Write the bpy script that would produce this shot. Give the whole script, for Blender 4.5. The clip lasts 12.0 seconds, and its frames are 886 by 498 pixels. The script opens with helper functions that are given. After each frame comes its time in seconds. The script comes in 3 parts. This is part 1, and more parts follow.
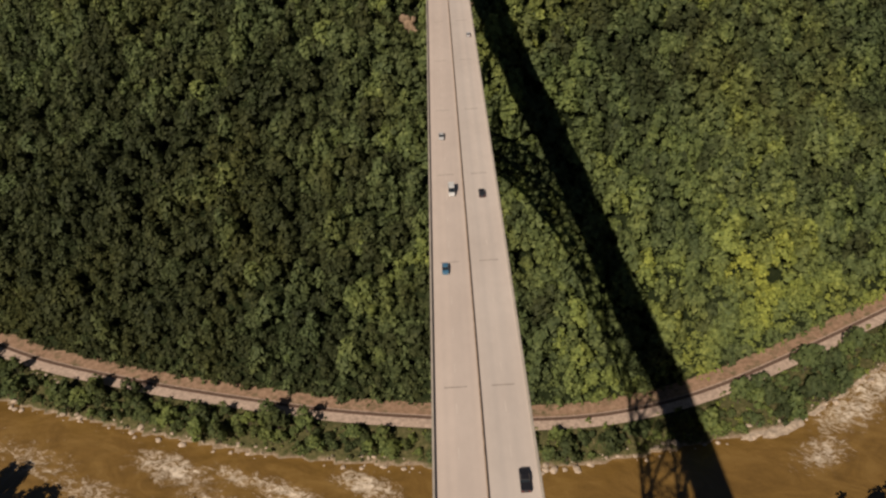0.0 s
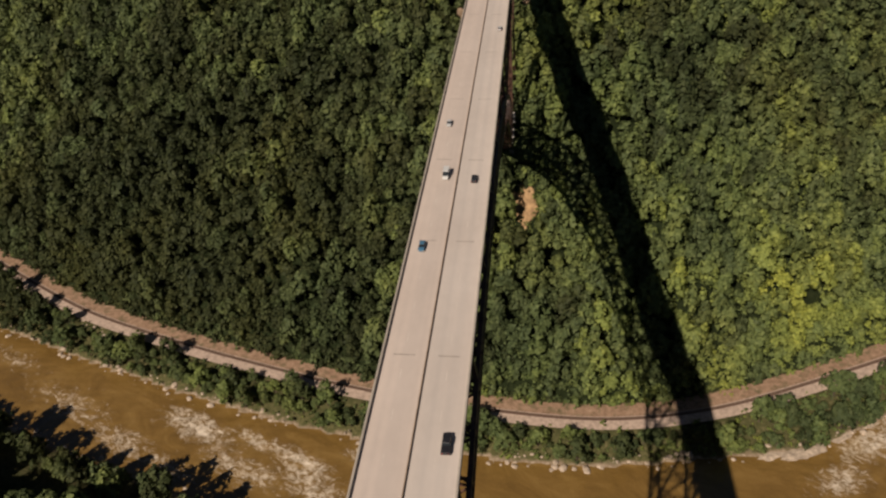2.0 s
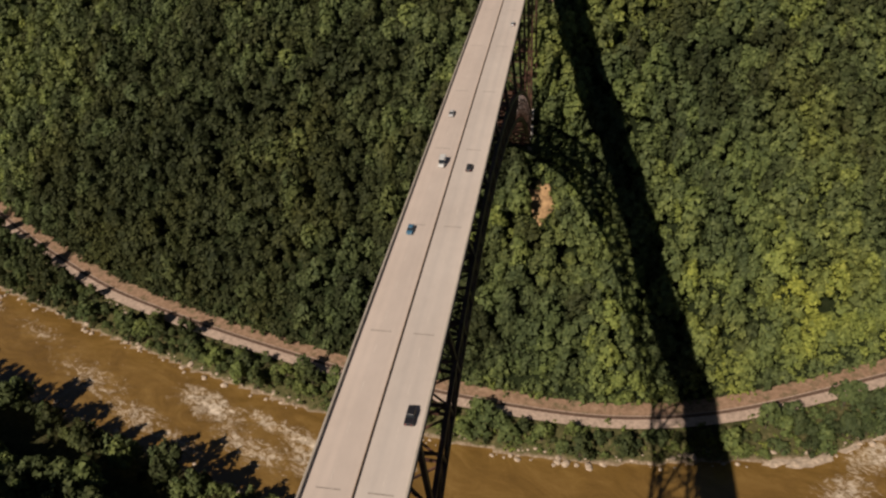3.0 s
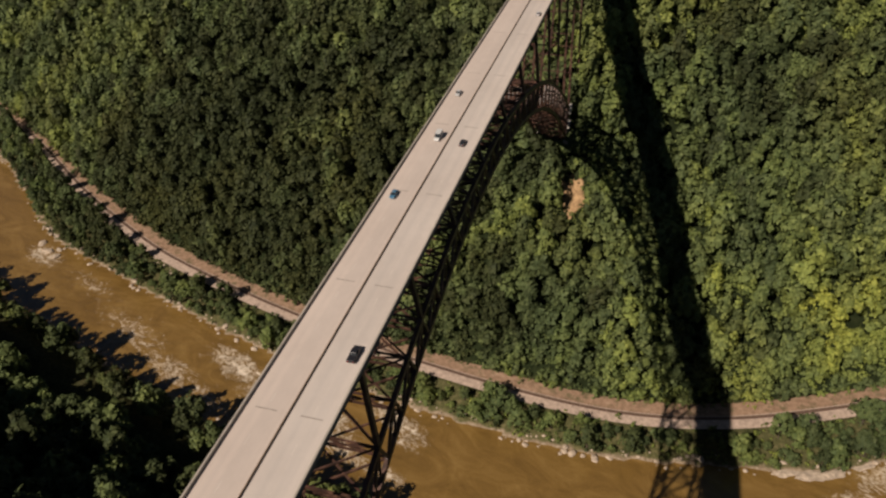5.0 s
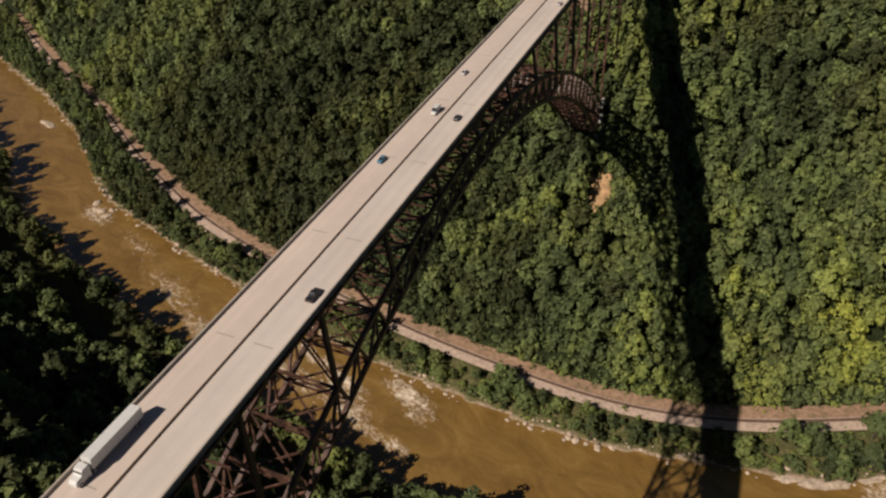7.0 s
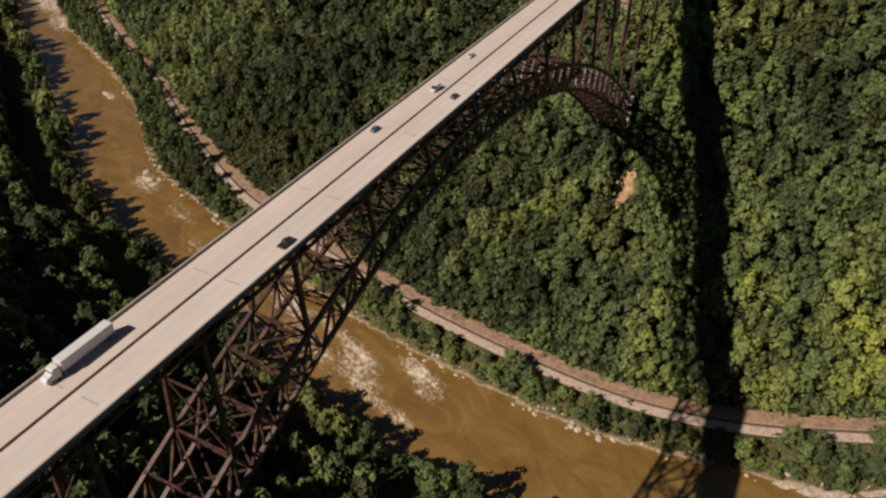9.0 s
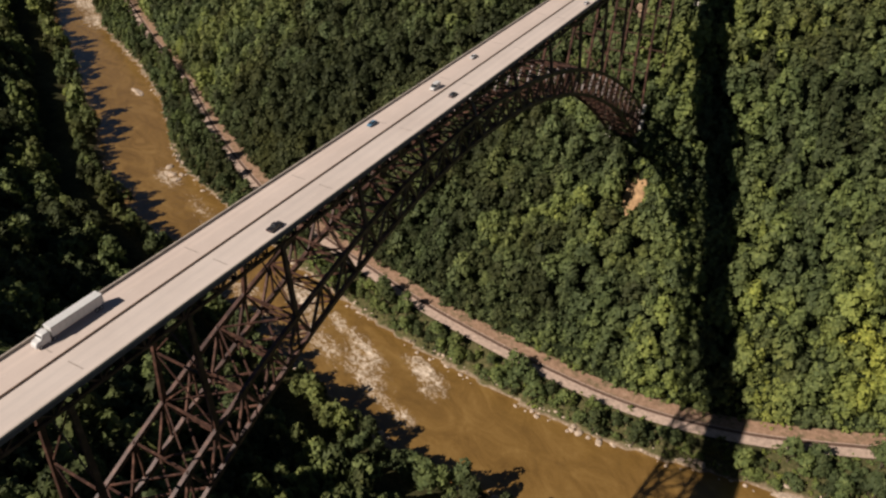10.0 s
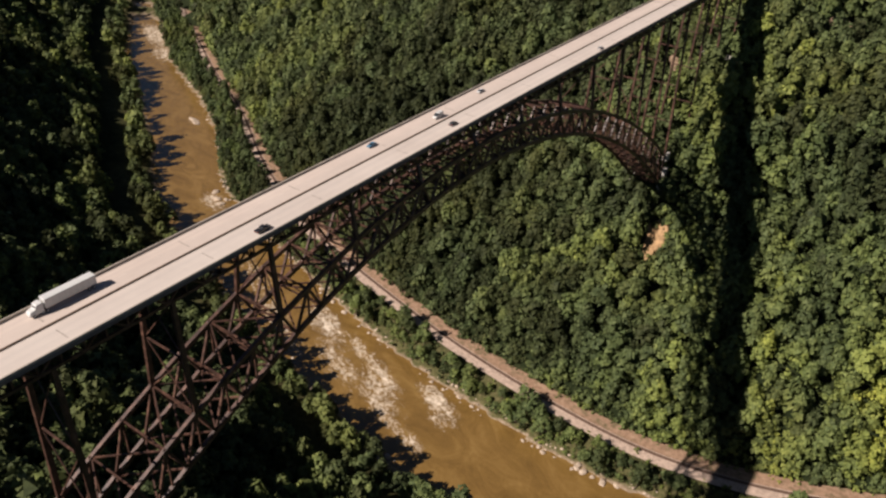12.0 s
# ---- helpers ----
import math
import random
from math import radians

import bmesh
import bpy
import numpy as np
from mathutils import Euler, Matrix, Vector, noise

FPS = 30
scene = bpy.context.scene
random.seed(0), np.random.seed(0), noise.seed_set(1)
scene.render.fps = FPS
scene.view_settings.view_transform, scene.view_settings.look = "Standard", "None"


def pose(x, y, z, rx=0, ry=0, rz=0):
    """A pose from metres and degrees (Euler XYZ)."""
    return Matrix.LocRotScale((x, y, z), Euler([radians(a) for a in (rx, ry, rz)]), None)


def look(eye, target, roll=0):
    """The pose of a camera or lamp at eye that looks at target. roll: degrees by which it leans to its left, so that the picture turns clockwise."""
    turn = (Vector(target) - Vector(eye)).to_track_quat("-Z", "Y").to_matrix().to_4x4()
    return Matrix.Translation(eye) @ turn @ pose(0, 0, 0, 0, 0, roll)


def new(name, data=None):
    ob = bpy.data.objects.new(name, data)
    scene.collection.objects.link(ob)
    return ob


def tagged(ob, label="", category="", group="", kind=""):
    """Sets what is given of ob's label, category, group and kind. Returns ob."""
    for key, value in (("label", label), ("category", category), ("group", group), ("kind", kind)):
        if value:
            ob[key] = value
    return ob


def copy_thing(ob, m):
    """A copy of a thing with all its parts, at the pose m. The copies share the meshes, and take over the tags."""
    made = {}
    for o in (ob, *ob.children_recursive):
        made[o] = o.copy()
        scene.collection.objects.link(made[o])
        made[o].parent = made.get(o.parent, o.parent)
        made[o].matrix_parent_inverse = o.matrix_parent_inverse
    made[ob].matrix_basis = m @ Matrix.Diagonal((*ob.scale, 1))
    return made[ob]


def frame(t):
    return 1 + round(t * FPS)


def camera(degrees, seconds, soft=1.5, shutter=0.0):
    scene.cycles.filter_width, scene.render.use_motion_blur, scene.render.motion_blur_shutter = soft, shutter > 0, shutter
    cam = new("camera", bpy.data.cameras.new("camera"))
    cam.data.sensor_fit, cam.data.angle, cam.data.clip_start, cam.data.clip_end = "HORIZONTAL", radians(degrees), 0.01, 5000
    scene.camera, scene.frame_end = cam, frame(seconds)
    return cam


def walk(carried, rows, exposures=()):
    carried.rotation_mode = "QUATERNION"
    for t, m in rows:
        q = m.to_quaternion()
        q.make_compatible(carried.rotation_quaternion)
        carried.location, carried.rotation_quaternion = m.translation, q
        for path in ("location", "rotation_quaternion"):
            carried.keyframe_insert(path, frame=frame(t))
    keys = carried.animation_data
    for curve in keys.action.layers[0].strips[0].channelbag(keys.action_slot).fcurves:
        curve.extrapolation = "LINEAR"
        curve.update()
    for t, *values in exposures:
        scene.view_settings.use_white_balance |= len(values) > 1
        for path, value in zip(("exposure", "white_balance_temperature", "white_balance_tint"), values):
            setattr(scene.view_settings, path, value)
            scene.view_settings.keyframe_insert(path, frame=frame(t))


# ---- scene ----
cam = camera(58.2, 12.0, soft=2.4)
PATH = [
    (0, (-3.502, -1.437, 393.164), (-3.533, 0.192, 392.005), -4.0),
    (0.5, (2.752, -3.306, 393.087), (2.677, -1.675, 391.932), -3.7),
    (1, (9.059, -5.454, 393.012), (8.938, -3.825, 391.859), -3.3),
    (1.5, (15.481, -7.981, 392.948), (15.316, -6.357, 391.794), -3.0),
    (2, (22.104, -10.723, 392.879), (21.896, -9.104, 391.724), -2.6),
    (2.5, (28.849, -13.517, 392.802), (28.599, -11.904, 391.647), -2.3),
    (3, (35.711, -16.275, 392.731), (35.421, -14.669, 391.576), -1.9),
    (3.2, (38.517, -17.353, 392.709), (38.21, -15.75, 391.554), -1.7),
    (4.8, (61.424, -25.731, 392.224), (60.986, -24.159, 391.068), -1.0),
    (5, (64.312, -26.709, 392.203), (63.86, -25.141, 391.047), -0.8),
    (5.5, (71.627, -28.973, 392.153), (71.138, -27.417, 390.996), -0.6),
    (6, (78.86, -31.071, 392.145), (78.335, -29.529, 390.986), -0.3),
    (6.5, (86.149, -33.063, 392.151), (85.588, -31.534, 390.99), -0.1),
    (7, (93.436, -34.962, 392.189), (92.843, -33.447, 391.027), 0.3),
    (7.2, (96.38, -35.663, 392.206), (95.774, -34.154, 391.042), 0.5),
    (8.8, (120.163, -40.807, 392.621), (119.453, -39.346, 391.455), 1.2),
    (9, (123.156, -41.377, 392.641), (122.435, -39.92, 391.475), 1.4),
    (9.5, (130.673, -42.56, 392.736), (129.923, -41.118, 391.57), 1.7),
    (10, (138.26, -43.555, 392.836), (137.475, -42.119, 391.686), 2.0),
    (10.5, (145.841, -44.381, 392.954), (145.019, -42.948, 391.827), 2.3),
    (11, (153.419, -45.206, 393.088), (152.558, -43.778, 391.984), 2.5),
    (11.5, (161.049, -45.94, 393.214), (160.149, -44.517, 392.135), 2.7),
    (12, (168.75, -46.526, 393.296), (167.812, -45.11, 392.241), 2.8),
]
walk(cam, [(t, look(eye, target, roll)) for t, eye, target, roll in PATH],
     exposures=[(0, -0.06, 6480, 10), (3, -0.03, 6450, 10), (7, 0.09, 6330, 10), (9.5, 0.21, 6220, 11), (12, 0.48, 6080, 12)])


# ---- light ----
SUN_DIR = Vector((0.517, 1.07, -1.0)).normalized()      # the way the sunlight travels
sun = new("sun", bpy.data.lights.new("sun", "SUN"))
sun.data.energy, sun.data.angle, sun.data.color = 5.2, radians(0.4), (1.0, 0.86, 0.72)
sun.matrix_world = Matrix.Translation((-300, -400, 900)) @ SUN_DIR.to_track_quat("-Z", "Y").to_matrix().to_4x4()
world = bpy.data.worlds.new("world")
scene.world = world
world.use_nodes = True
wn = world.node_tree
sky = wn.nodes.new("ShaderNodeTexSky")
sky.sky_type, sky.sun_disc = "NISHITA", False
sky.sun_elevation = math.asin(-SUN_DIR.z)
sky.sun_rotation = math.atan2(-SUN_DIR.x, -SUN_DIR.y)
sky.air_density, sky.dust_density = 0.6, 0.3
wn.links.new(sky.outputs[0], wn.nodes["Background"].inputs[0])
wn.nodes["Background"].inputs[1].default_value = 0.027


# ---- materials ----
def material(name, rough=0.8, metal=0.0, spec=0.3):
    m = bpy.data.materials.new(name)
    m.use_nodes = True
    b = m.node_tree.nodes["Principled BSDF"]
    b.inputs["Roughness"].default_value = rough
    b.inputs["Metallic"].default_value = metal
    b.inputs["Specular IOR Level"].default_value = spec
    return m, m.node_tree, b


def node(tree, kind, **values):
    n = tree.nodes.new(kind)
    for key, value in values.items():
        n.inputs[key].default_value = value
    return n


def place(tree, stretch=(1, 1, 1), spin=0.0):
    """World coordinates, turned by spin and then stretched."""
    g = tree.nodes.new("ShaderNodeNewGeometry")
    mp = tree.nodes.new("ShaderNodeMapping")
    mp.vector_type = "TEXTURE"
    mp.inputs["Scale"].default_value = tuple(1 / s for s in stretch)
    mp.inputs["Rotation"].default_value = (0, 0, spin)
    tree.links.new(g.outputs["Position"], mp.inputs["Vector"])
    return mp.outputs[0]


def grain(tree, vec, scale, detail=4.0, rough=0.6, warp=0.0):
    n = node(tree, "ShaderNodeTexNoise", Scale=scale, Detail=detail, Roughness=rough, Distortion=warp)
    tree.links.new(vec, n.inputs["Vector"])
    return n.outputs["Fac"]


def ramp(tree, fac, stops):
    r = tree.nodes.new("ShaderNodeValToRGB")
    while len(r.color_ramp.elements) < len(stops):
        r.color_ramp.elements.new(0.5)
    for e, (p, c) in zip(r.color_ramp.elements, stops):
        e.position, e.color = p, (*c, 1) if len(c) == 3 else c
    tree.links.new(fac, r.inputs[0])
    return r.outputs[0]


def mix(tree, fac, a, b, mode="MIX"):
    m = tree.nodes.new("ShaderNodeMix")
    m.data_type, m.blend_type = "RGBA", mode
    for socket, value in ((m.inputs[0], fac), (m.inputs[6], a), (m.inputs[7], b)):
        if isinstance(value, (int, float)):
            socket.default_value = value
        elif isinstance(value, tuple):
            socket.default_value = (*value, 1)
        else:
            tree.links.new(value, socket)
    return m.outputs[2]


def bump(tree, b, height, strength=0.4, distance=0.1):
    n = tree.nodes.new("ShaderNodeBump")
    n.inputs["Strength"].default_value, n.inputs["Distance"].default_value = strength, distance
    tree.links.new(height, n.inputs["Height"])
    tree.links.new(n.outputs[0], b.inputs["Normal"])


def plain(name, colour, rough=0.7, metal=0.0, spec=0.3, vary=0.25, scale=0.8):
    """A painted or cast surface with a little unevenness at two sizes."""
    m, t, b = material(name, rough, metal, spec)
    v = place(t)
    dark = tuple(c * (1 - vary) for c in colour)
    light = tuple(min(1.0, c * (1 + vary)) for c in colour)
    one = ramp(t, grain(t, v, scale), [(0.3, dark), (0.7, light)])
    two = ramp(t, grain(t, v, scale * 9), [(0.3, (0.8, 0.8, 0.8)), (0.7, (1, 1, 1))])
    t.links.new(mix(t, 1.0, one, two, "MULTIPLY"), b.inputs["Base Color"])
    return m


def leaves(name, dark, mid, light):
    """Foliage: each clump of leaves has its own tone, each tree and each stand another; leaves let some light through."""
    m, t, b = material(name, 0.65, 0, 0.15)
    g = t.nodes.new("ShaderNodeNewGeometry")
    tone = t.nodes.new("ShaderNodeAttribute")
    tone.attribute_name = "tone"
    v = place(t)
    clump = ramp(t, g.outputs["Random Per Island"], [(0.0, dark), (0.55, mid), (1.0, light)])
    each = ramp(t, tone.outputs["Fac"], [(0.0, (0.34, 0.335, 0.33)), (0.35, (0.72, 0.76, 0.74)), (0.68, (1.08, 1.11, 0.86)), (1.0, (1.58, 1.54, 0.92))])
    area = ramp(t, grain(t, v, 0.011, 3.0), [(0.36, (0.74, 0.78, 0.80)), (0.5, (1.0, 1.0, 0.97)), (0.64, (1.3, 1.2, 0.95))])
    fine = ramp(t, grain(t, v, 0.5, 5.0, 0.72), [(0.32, (0.68, 0.69, 0.71)), (0.5, (1.0, 1.0, 1.0)), (0.68, (1.32, 1.29, 1.22))])
    c = mix(t, 1.0, mix(t, 1.0, mix(t, 1.0, clump, each, "MULTIPLY"), area, "MULTIPLY"), fine, "MULTIPLY")
    t.links.new(c, b.inputs["Base Color"])
    bump(t, b, grain(t, v, 1.6, 3.0), 0.5, 0.4)
    tr = t.nodes.new("ShaderNodeBsdfTranslucent")
    t.links.new(c, tr.inputs["Color"])
    ms = t.nodes.new("ShaderNodeMixShader")
    ms.inputs[0].default_value = 0.3
    t.links.new(b.outputs[0], ms.inputs[1])
    t.links.new(tr.outputs[0], ms.inputs[2])
    t.links.new(ms.outputs[0], t.nodes["Material Output"].inputs["Surface"])
    return m


M_LEAF = leaves("summer foliage", (0.112, 0.141, 0.061), (0.161, 0.192, 0.080), (0.214, 0.244, 0.100))
M_LEAF_BANK = leaves("riverside foliage", (0.100, 0.130, 0.056), (0.138, 0.170, 0.070), (0.178, 0.206, 0.084))
M_BARK = plain("bark", (0.09, 0.07, 0.05), 0.9, vary=0.4, scale=1.5)

# forest floor: leaf litter and low growth, sand and stones by the water
M_SOIL, t_, b_ = material("forest floor", 0.95, 0, 0.1)
v_ = place(t_)
# litter is near black: the shade between the crowns is in its colour
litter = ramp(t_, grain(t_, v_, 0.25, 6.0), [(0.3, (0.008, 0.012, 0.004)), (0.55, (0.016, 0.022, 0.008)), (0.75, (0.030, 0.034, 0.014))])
sand = ramp(t_, grain(t_, v_, 0.5, 6.0, 0.7), [(0.3, (0.10, 0.072, 0.045)), (0.5, (0.22, 0.165, 0.11)), (0.7, (0.34, 0.27, 0.20))])
sep = t_.nodes.new("ShaderNodeSeparateXYZ")
t_.links.new(v_, sep.inputs[0])
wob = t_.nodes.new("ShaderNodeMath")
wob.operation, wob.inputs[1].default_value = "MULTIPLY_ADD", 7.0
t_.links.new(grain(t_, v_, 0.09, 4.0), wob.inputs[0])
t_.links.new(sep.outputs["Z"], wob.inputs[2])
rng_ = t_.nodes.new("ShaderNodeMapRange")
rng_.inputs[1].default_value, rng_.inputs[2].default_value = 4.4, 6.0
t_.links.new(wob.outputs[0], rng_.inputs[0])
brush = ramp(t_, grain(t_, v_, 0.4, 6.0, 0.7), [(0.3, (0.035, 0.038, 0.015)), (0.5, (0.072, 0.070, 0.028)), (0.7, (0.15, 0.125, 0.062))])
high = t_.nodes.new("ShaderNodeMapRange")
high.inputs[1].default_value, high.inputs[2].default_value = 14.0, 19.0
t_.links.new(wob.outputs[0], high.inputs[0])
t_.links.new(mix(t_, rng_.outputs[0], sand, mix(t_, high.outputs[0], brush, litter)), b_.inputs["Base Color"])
bump(t_, b_, grain(t_, v_, 0.8), 0.6, 0.5)

# concrete roadway: two decks of slightly different age, wheel tracks along it, stains
M_ROAD, t_, b_ = material("roadway concrete", 0.85, 0, 0.2)
v_ = place(t_)
lanes = grain(t_, place(t_, (1.0, 0.004, 0.01)), 0.42, 1.0)
sep = t_.nodes.new("ShaderNodeSeparateXYZ")
t_.links.new(v_, sep.inputs[0])
older = ramp(t_, grain(t_, v_, 0.03, 4.0), [(0.3, (0.500, 0.424, 0.372)), (0.7, (0.555, 0.475, 0.419))])
newer = ramp(t_, grain(t_, v_, 0.035, 4.0), [(0.3, (0.495, 0.434, 0.388)), (0.7, (0.550, 0.489, 0.440))])
half = t_.nodes.new("ShaderNodeMapRange")
half.inputs[1].default_value, half.inputs[2].default_value = -0.2, 0.2
t_.links.new(sep.outputs["X"], half.inputs[0])
c_ = mix(t_, half.outputs[0], older, newer)
c_ = mix(t_, 1.0, c_, ramp(t_, lanes, [(0.35, (0.94, 0.94, 0.94)), (0.65, (1.03, 1.02, 1.01))]), "MULTIPLY")
c_ = mix(t_, 1.0, c_, ramp(t_, grain(t_, place(t_, (1.0, 0.5, 1)), 0.5, 6.0), [(0.3, (0.95, 0.95, 0.95)), (0.6, (1, 1, 1))]), "MULTIPLY")
t_.links.new(c_, b_.inputs["Base Color"])
M_PARAPET = plain("weathered concrete parapet", (0.42, 0.37, 0.31), 0.85, vary=0.15, scale=0.3)
M_MEDIAN = plain("dark median barrier", (0.31, 0.23, 0.165), 0.85, vary=0.3, scale=0.5)
M_JOINT = plain("rubber deck joint", (0.35, 0.30, 0.26), 0.8, vary=0.25, scale=1.0)
M_PAINT = plain("faded lane paint", (0.62, 0.55, 0.485), 0.7, vary=0.12, scale=0.6)
M_DECKSIDE = plain("dark concrete edge", (0.20, 0.17, 0.15), 0.85, vary=0.2, scale=0.5)

# weathering steel: rust brown to near black, streaked
M_STEEL, t_, b_ = material("weathering steel", 0.52, 0.0, 0.6)
v_ = place(t_)
c_ = ramp(t_, grain(t_, v_, 0.35, 6.0), [(0.3, (0.026, 0.013, 0.009)), (0.52, (0.072, 0.034, 0.022)), (0.72, (0.18, 0.092, 0.060))])
c_ = mix(t_, 1.0, c_, ramp(t_, grain(t_, place(t_, (1, 1, 0.15)), 3.0), [(0.3, (0.72, 0.72, 0.75)), (0.65, (1, 1, 1))]), "MULTIPLY")
t_.links.new(c_, b_.inputs["Base Color"])
M_FOOTING = plain("concrete footing", (0.50, 0.46, 0.41), 0.85, vary=0.15, scale=0.2)

# muddy river water with ripples; white water where the river mesh says it is broken
M_WATER, t_, b_ = material("muddy river water", 0.12, 0, 0.8)
v_ = place(t_)
c_ = ramp(t_, grain(t_, place(t_, (0.7, 1.3, 1), -0.38), 0.04, 7.0, 0.68, 1.2), [(0.3, (0.130, 0.074, 0.020)), (0.5, (0.182, 0.106, 0.029)), (0.72, (0.250, 0.153, 0.048))])
f_ = t_.nodes.new("ShaderNodeAttribute")
f_.attribute_name = "foam"
churn = grain(t_, place(t_, (0.6, 1.1, 1), -0.38), 0.11, 10.0, 0.74, 2.2)
sum_ = t_.nodes.new("ShaderNodeMath")
sum_.operation = "ADD"
t_.links.new(churn, sum_.inputs[0])
t_.links.new(f_.outputs["Fac"], sum_.inputs[1])
white = ramp(t_, sum_.outputs[0], [(0.74, (0, 0, 0)), (0.86, (0.55, 0.55, 0.55)), (0.96, (1, 1, 1))])
streak = ramp(t_, grain(t_, place(t_, (0.8, 1.1, 1), -0.44), 0.26, 7.0, 0.7, 1.0), [(0.42, (0.04, 0.04, 0.04)), (0.58, (1, 1, 1))])
white = mix(t_, 1.0, white, streak, "MULTIPLY")
c_ = mix(t_, white, c_, (0.66, 0.56, 0.44))
t_.links.new(c_, b_.inputs["Base Color"])
r_ = t_.nodes.new("ShaderNodeMapRange")
r_.inputs[3].default_value, r_.inputs[4].default_value = 0.14, 0.8
t_.links.new(white, r_.inputs[0])
t_.links.new(r_.outputs[0], b_.inputs["Roughness"])
bump(t_, b_, grain(t_, v_, 0.3, 6.0, 0.68), 0.6, 0.6)
M_ROCK = plain("pale river boulder", (0.44, 0.35, 0.265), 0.9, vary=0.4, scale=0.5)
M_SCAR = plain("bare tan earth", (0.37, 0.235, 0.12), 0.95, vary=0.4, scale=0.3)
M_CLIFF = plain("tan sandstone cliff", (0.27, 0.19, 0.125), 0.9, vary=0.5, scale=0.2)
M_BALLAST = plain("pale track ballast", (0.47, 0.355, 0.28), 0.95, vary=0.3, scale=0.35)
# verge: dry earth with grass and weeds in patches
M_EARTH, t_, b_ = material("dry earth and grass verge", 0.95, 0, 0.1)
v_ = place(t_)
earth = ramp(t_, grain(t_, v_, 0.3, 6.0, 0.7), [(0.3, (0.19, 0.118, 0.075)), (0.55, (0.32, 0.208, 0.138)), (0.75, (0.42, 0.29, 0.20))])
weeds = ramp(t_, grain(t_, v_, 0.9, 5.0), [(0.3, (0.05, 0.055, 0.022)), (0.7, (0.13, 0.125, 0.06))])
cover = ramp(t_, grain(t_, v_, 0.16, 6.0, 0.75), [(0.52, (0, 0, 0)), (0.64, (0.75, 0.75, 0.75))])
t_.links.new(mix(t_, cover, earth, weeds), b_.inputs["Base Color"])
bump(t_, b_, grain(t_, v_, 1.0, 5.0), 0.5, 0.3)
M_TIE = plain("creosoted ties", (0.15, 0.095, 0.068), 0.9, vary=0.3, scale=1.0)
M_RAIL = plain("rusty rail steel", (0.085, 0.045, 0.032), 0.6, 0.4, vary=0.2, scale=1.0)


# ---- mesh helpers ----
def part(name, bm, mat, parent=None, label=""):
    me = bpy.data.meshes.new(name)
    bm.to_mesh(me)
    bm.free()
    me.materials.append(mat)
    ob = new(name, me)
    if parent:
        ob.parent = parent
    if label:
        tagged(ob, label)
    return ob


def raw(name, verts, faces, mat, parent=None, fields=None):
    """A mesh object from arrays: verts n x 3, faces all of one number of corners."""
    me = bpy.data.meshes.new(name)
    verts, faces = np.asarray(verts, dtype=np.float32), np.asarray(faces, dtype=np.int32)
    n, k = faces.shape
    me.vertices.add(len(verts))
    me.vertices.foreach_set("co", verts.ravel())
    me.loops.add(n * k)
    me.loops.foreach_set("vertex_index", faces.ravel())
    me.polygons.add(n)
    me.polygons.foreach_set("loop_start", np.arange(n, dtype=np.int32) * k)
    me.materials.append(mat)
    me.update(calc_edges=True)
    for key, values in (fields or {}).items():
        me.attributes.new(key, "FLOAT", "POINT").data.foreach_set("value", np.asarray(values, dtype=np.float32))
    ob = new(name, me)
    if parent:
        ob.parent = parent
    return ob


def add_box(bm, size, at=(0, 0, 0), bevel=0.0):
    r = bmesh.ops.create_cube(bm, size=1.0, matrix=Matrix.Translation(at) @ Matrix.Diagonal((*size, 1)))
    if bevel:
        es = list({e for v in r["verts"] for e in v.link_edges})
        bmesh.ops.bevel(bm, geom=es, offset=bevel, segments=1, affect="EDGES")
    return r["verts"]


def add_beam(bm, a, b, w, h):
    """An I-like box beam from a to b, w wide and h high."""
    a, b = Vector(a), Vector(b)
    d = b - a
    q = d.to_track_quat("Y", "Z").to_matrix().to_4x4()
    bmesh.ops.create_cube(bm, size=1.0, matrix=Matrix.Translation((a + b) / 2) @ q @ Matrix.Diagonal((w, d.length, h, 1)))


def beam(name, a, b, w, h, mat, parent):
    bm = bmesh.new()
    add_beam(bm, a, b, w, h)
    return part(name, bm, mat, parent)


def group_root(name, at, label, category, group="", kind=""):
    ob = new(name)
    ob.location = at
    return tagged(ob, label, category, group, kind)


# ---- the gorge: shores, railway line and heights ----
def curve(points, n=900):
    """A smooth line through plan points, by x."""
    p = np.array(points, dtype=float)
    x = np.linspace(p[0, 0], p[-1, 0], n)
    y = np.interp(x, p[:, 0], p[:, 1])
    k = np.hanning(25)
    y = np.convolve(np.pad(y, 12, mode="reflect", reflect_type="odd"), k / k.sum(), mode="valid")
    return np.stack([x, y], 1)


SHORE_N = curve([(-2400, 1780), (-1070, 846), (-784, 653), (-610, 570), (-508, 503), (-437, 436), (-383, 418), (-300, 388), (-206, 357),
                 (-117, 332), (-30, 320), (42, 314), (92, 317), (150, 330), (200, 333), (247, 364), (282, 386), (500, 496), (2400, 1436)])
SHORE_S = curve([(-2400, 1704), (-1026, 772), (-839, 622), (-733, 560), (-596, 478), (-485, 396), (-406, 352), (-300, 316), (-190, 279),
                 (-120, 262), (-67, 243), (-10, 236), (120, 245), (215, 264), (250, 288), (320, 326), (500, 416), (2400, 1356)])
RAIL = curve([(-2400, 1790), (-993, 847), (-825, 736), (-669, 639), (-547, 573), (-423, 487), (-308, 423), (-200, 387), (-87, 357), (0, 344),
              (74, 339), (143, 353), (193, 375), (240, 397), (297, 425), (500, 526), (2400, 1466)])


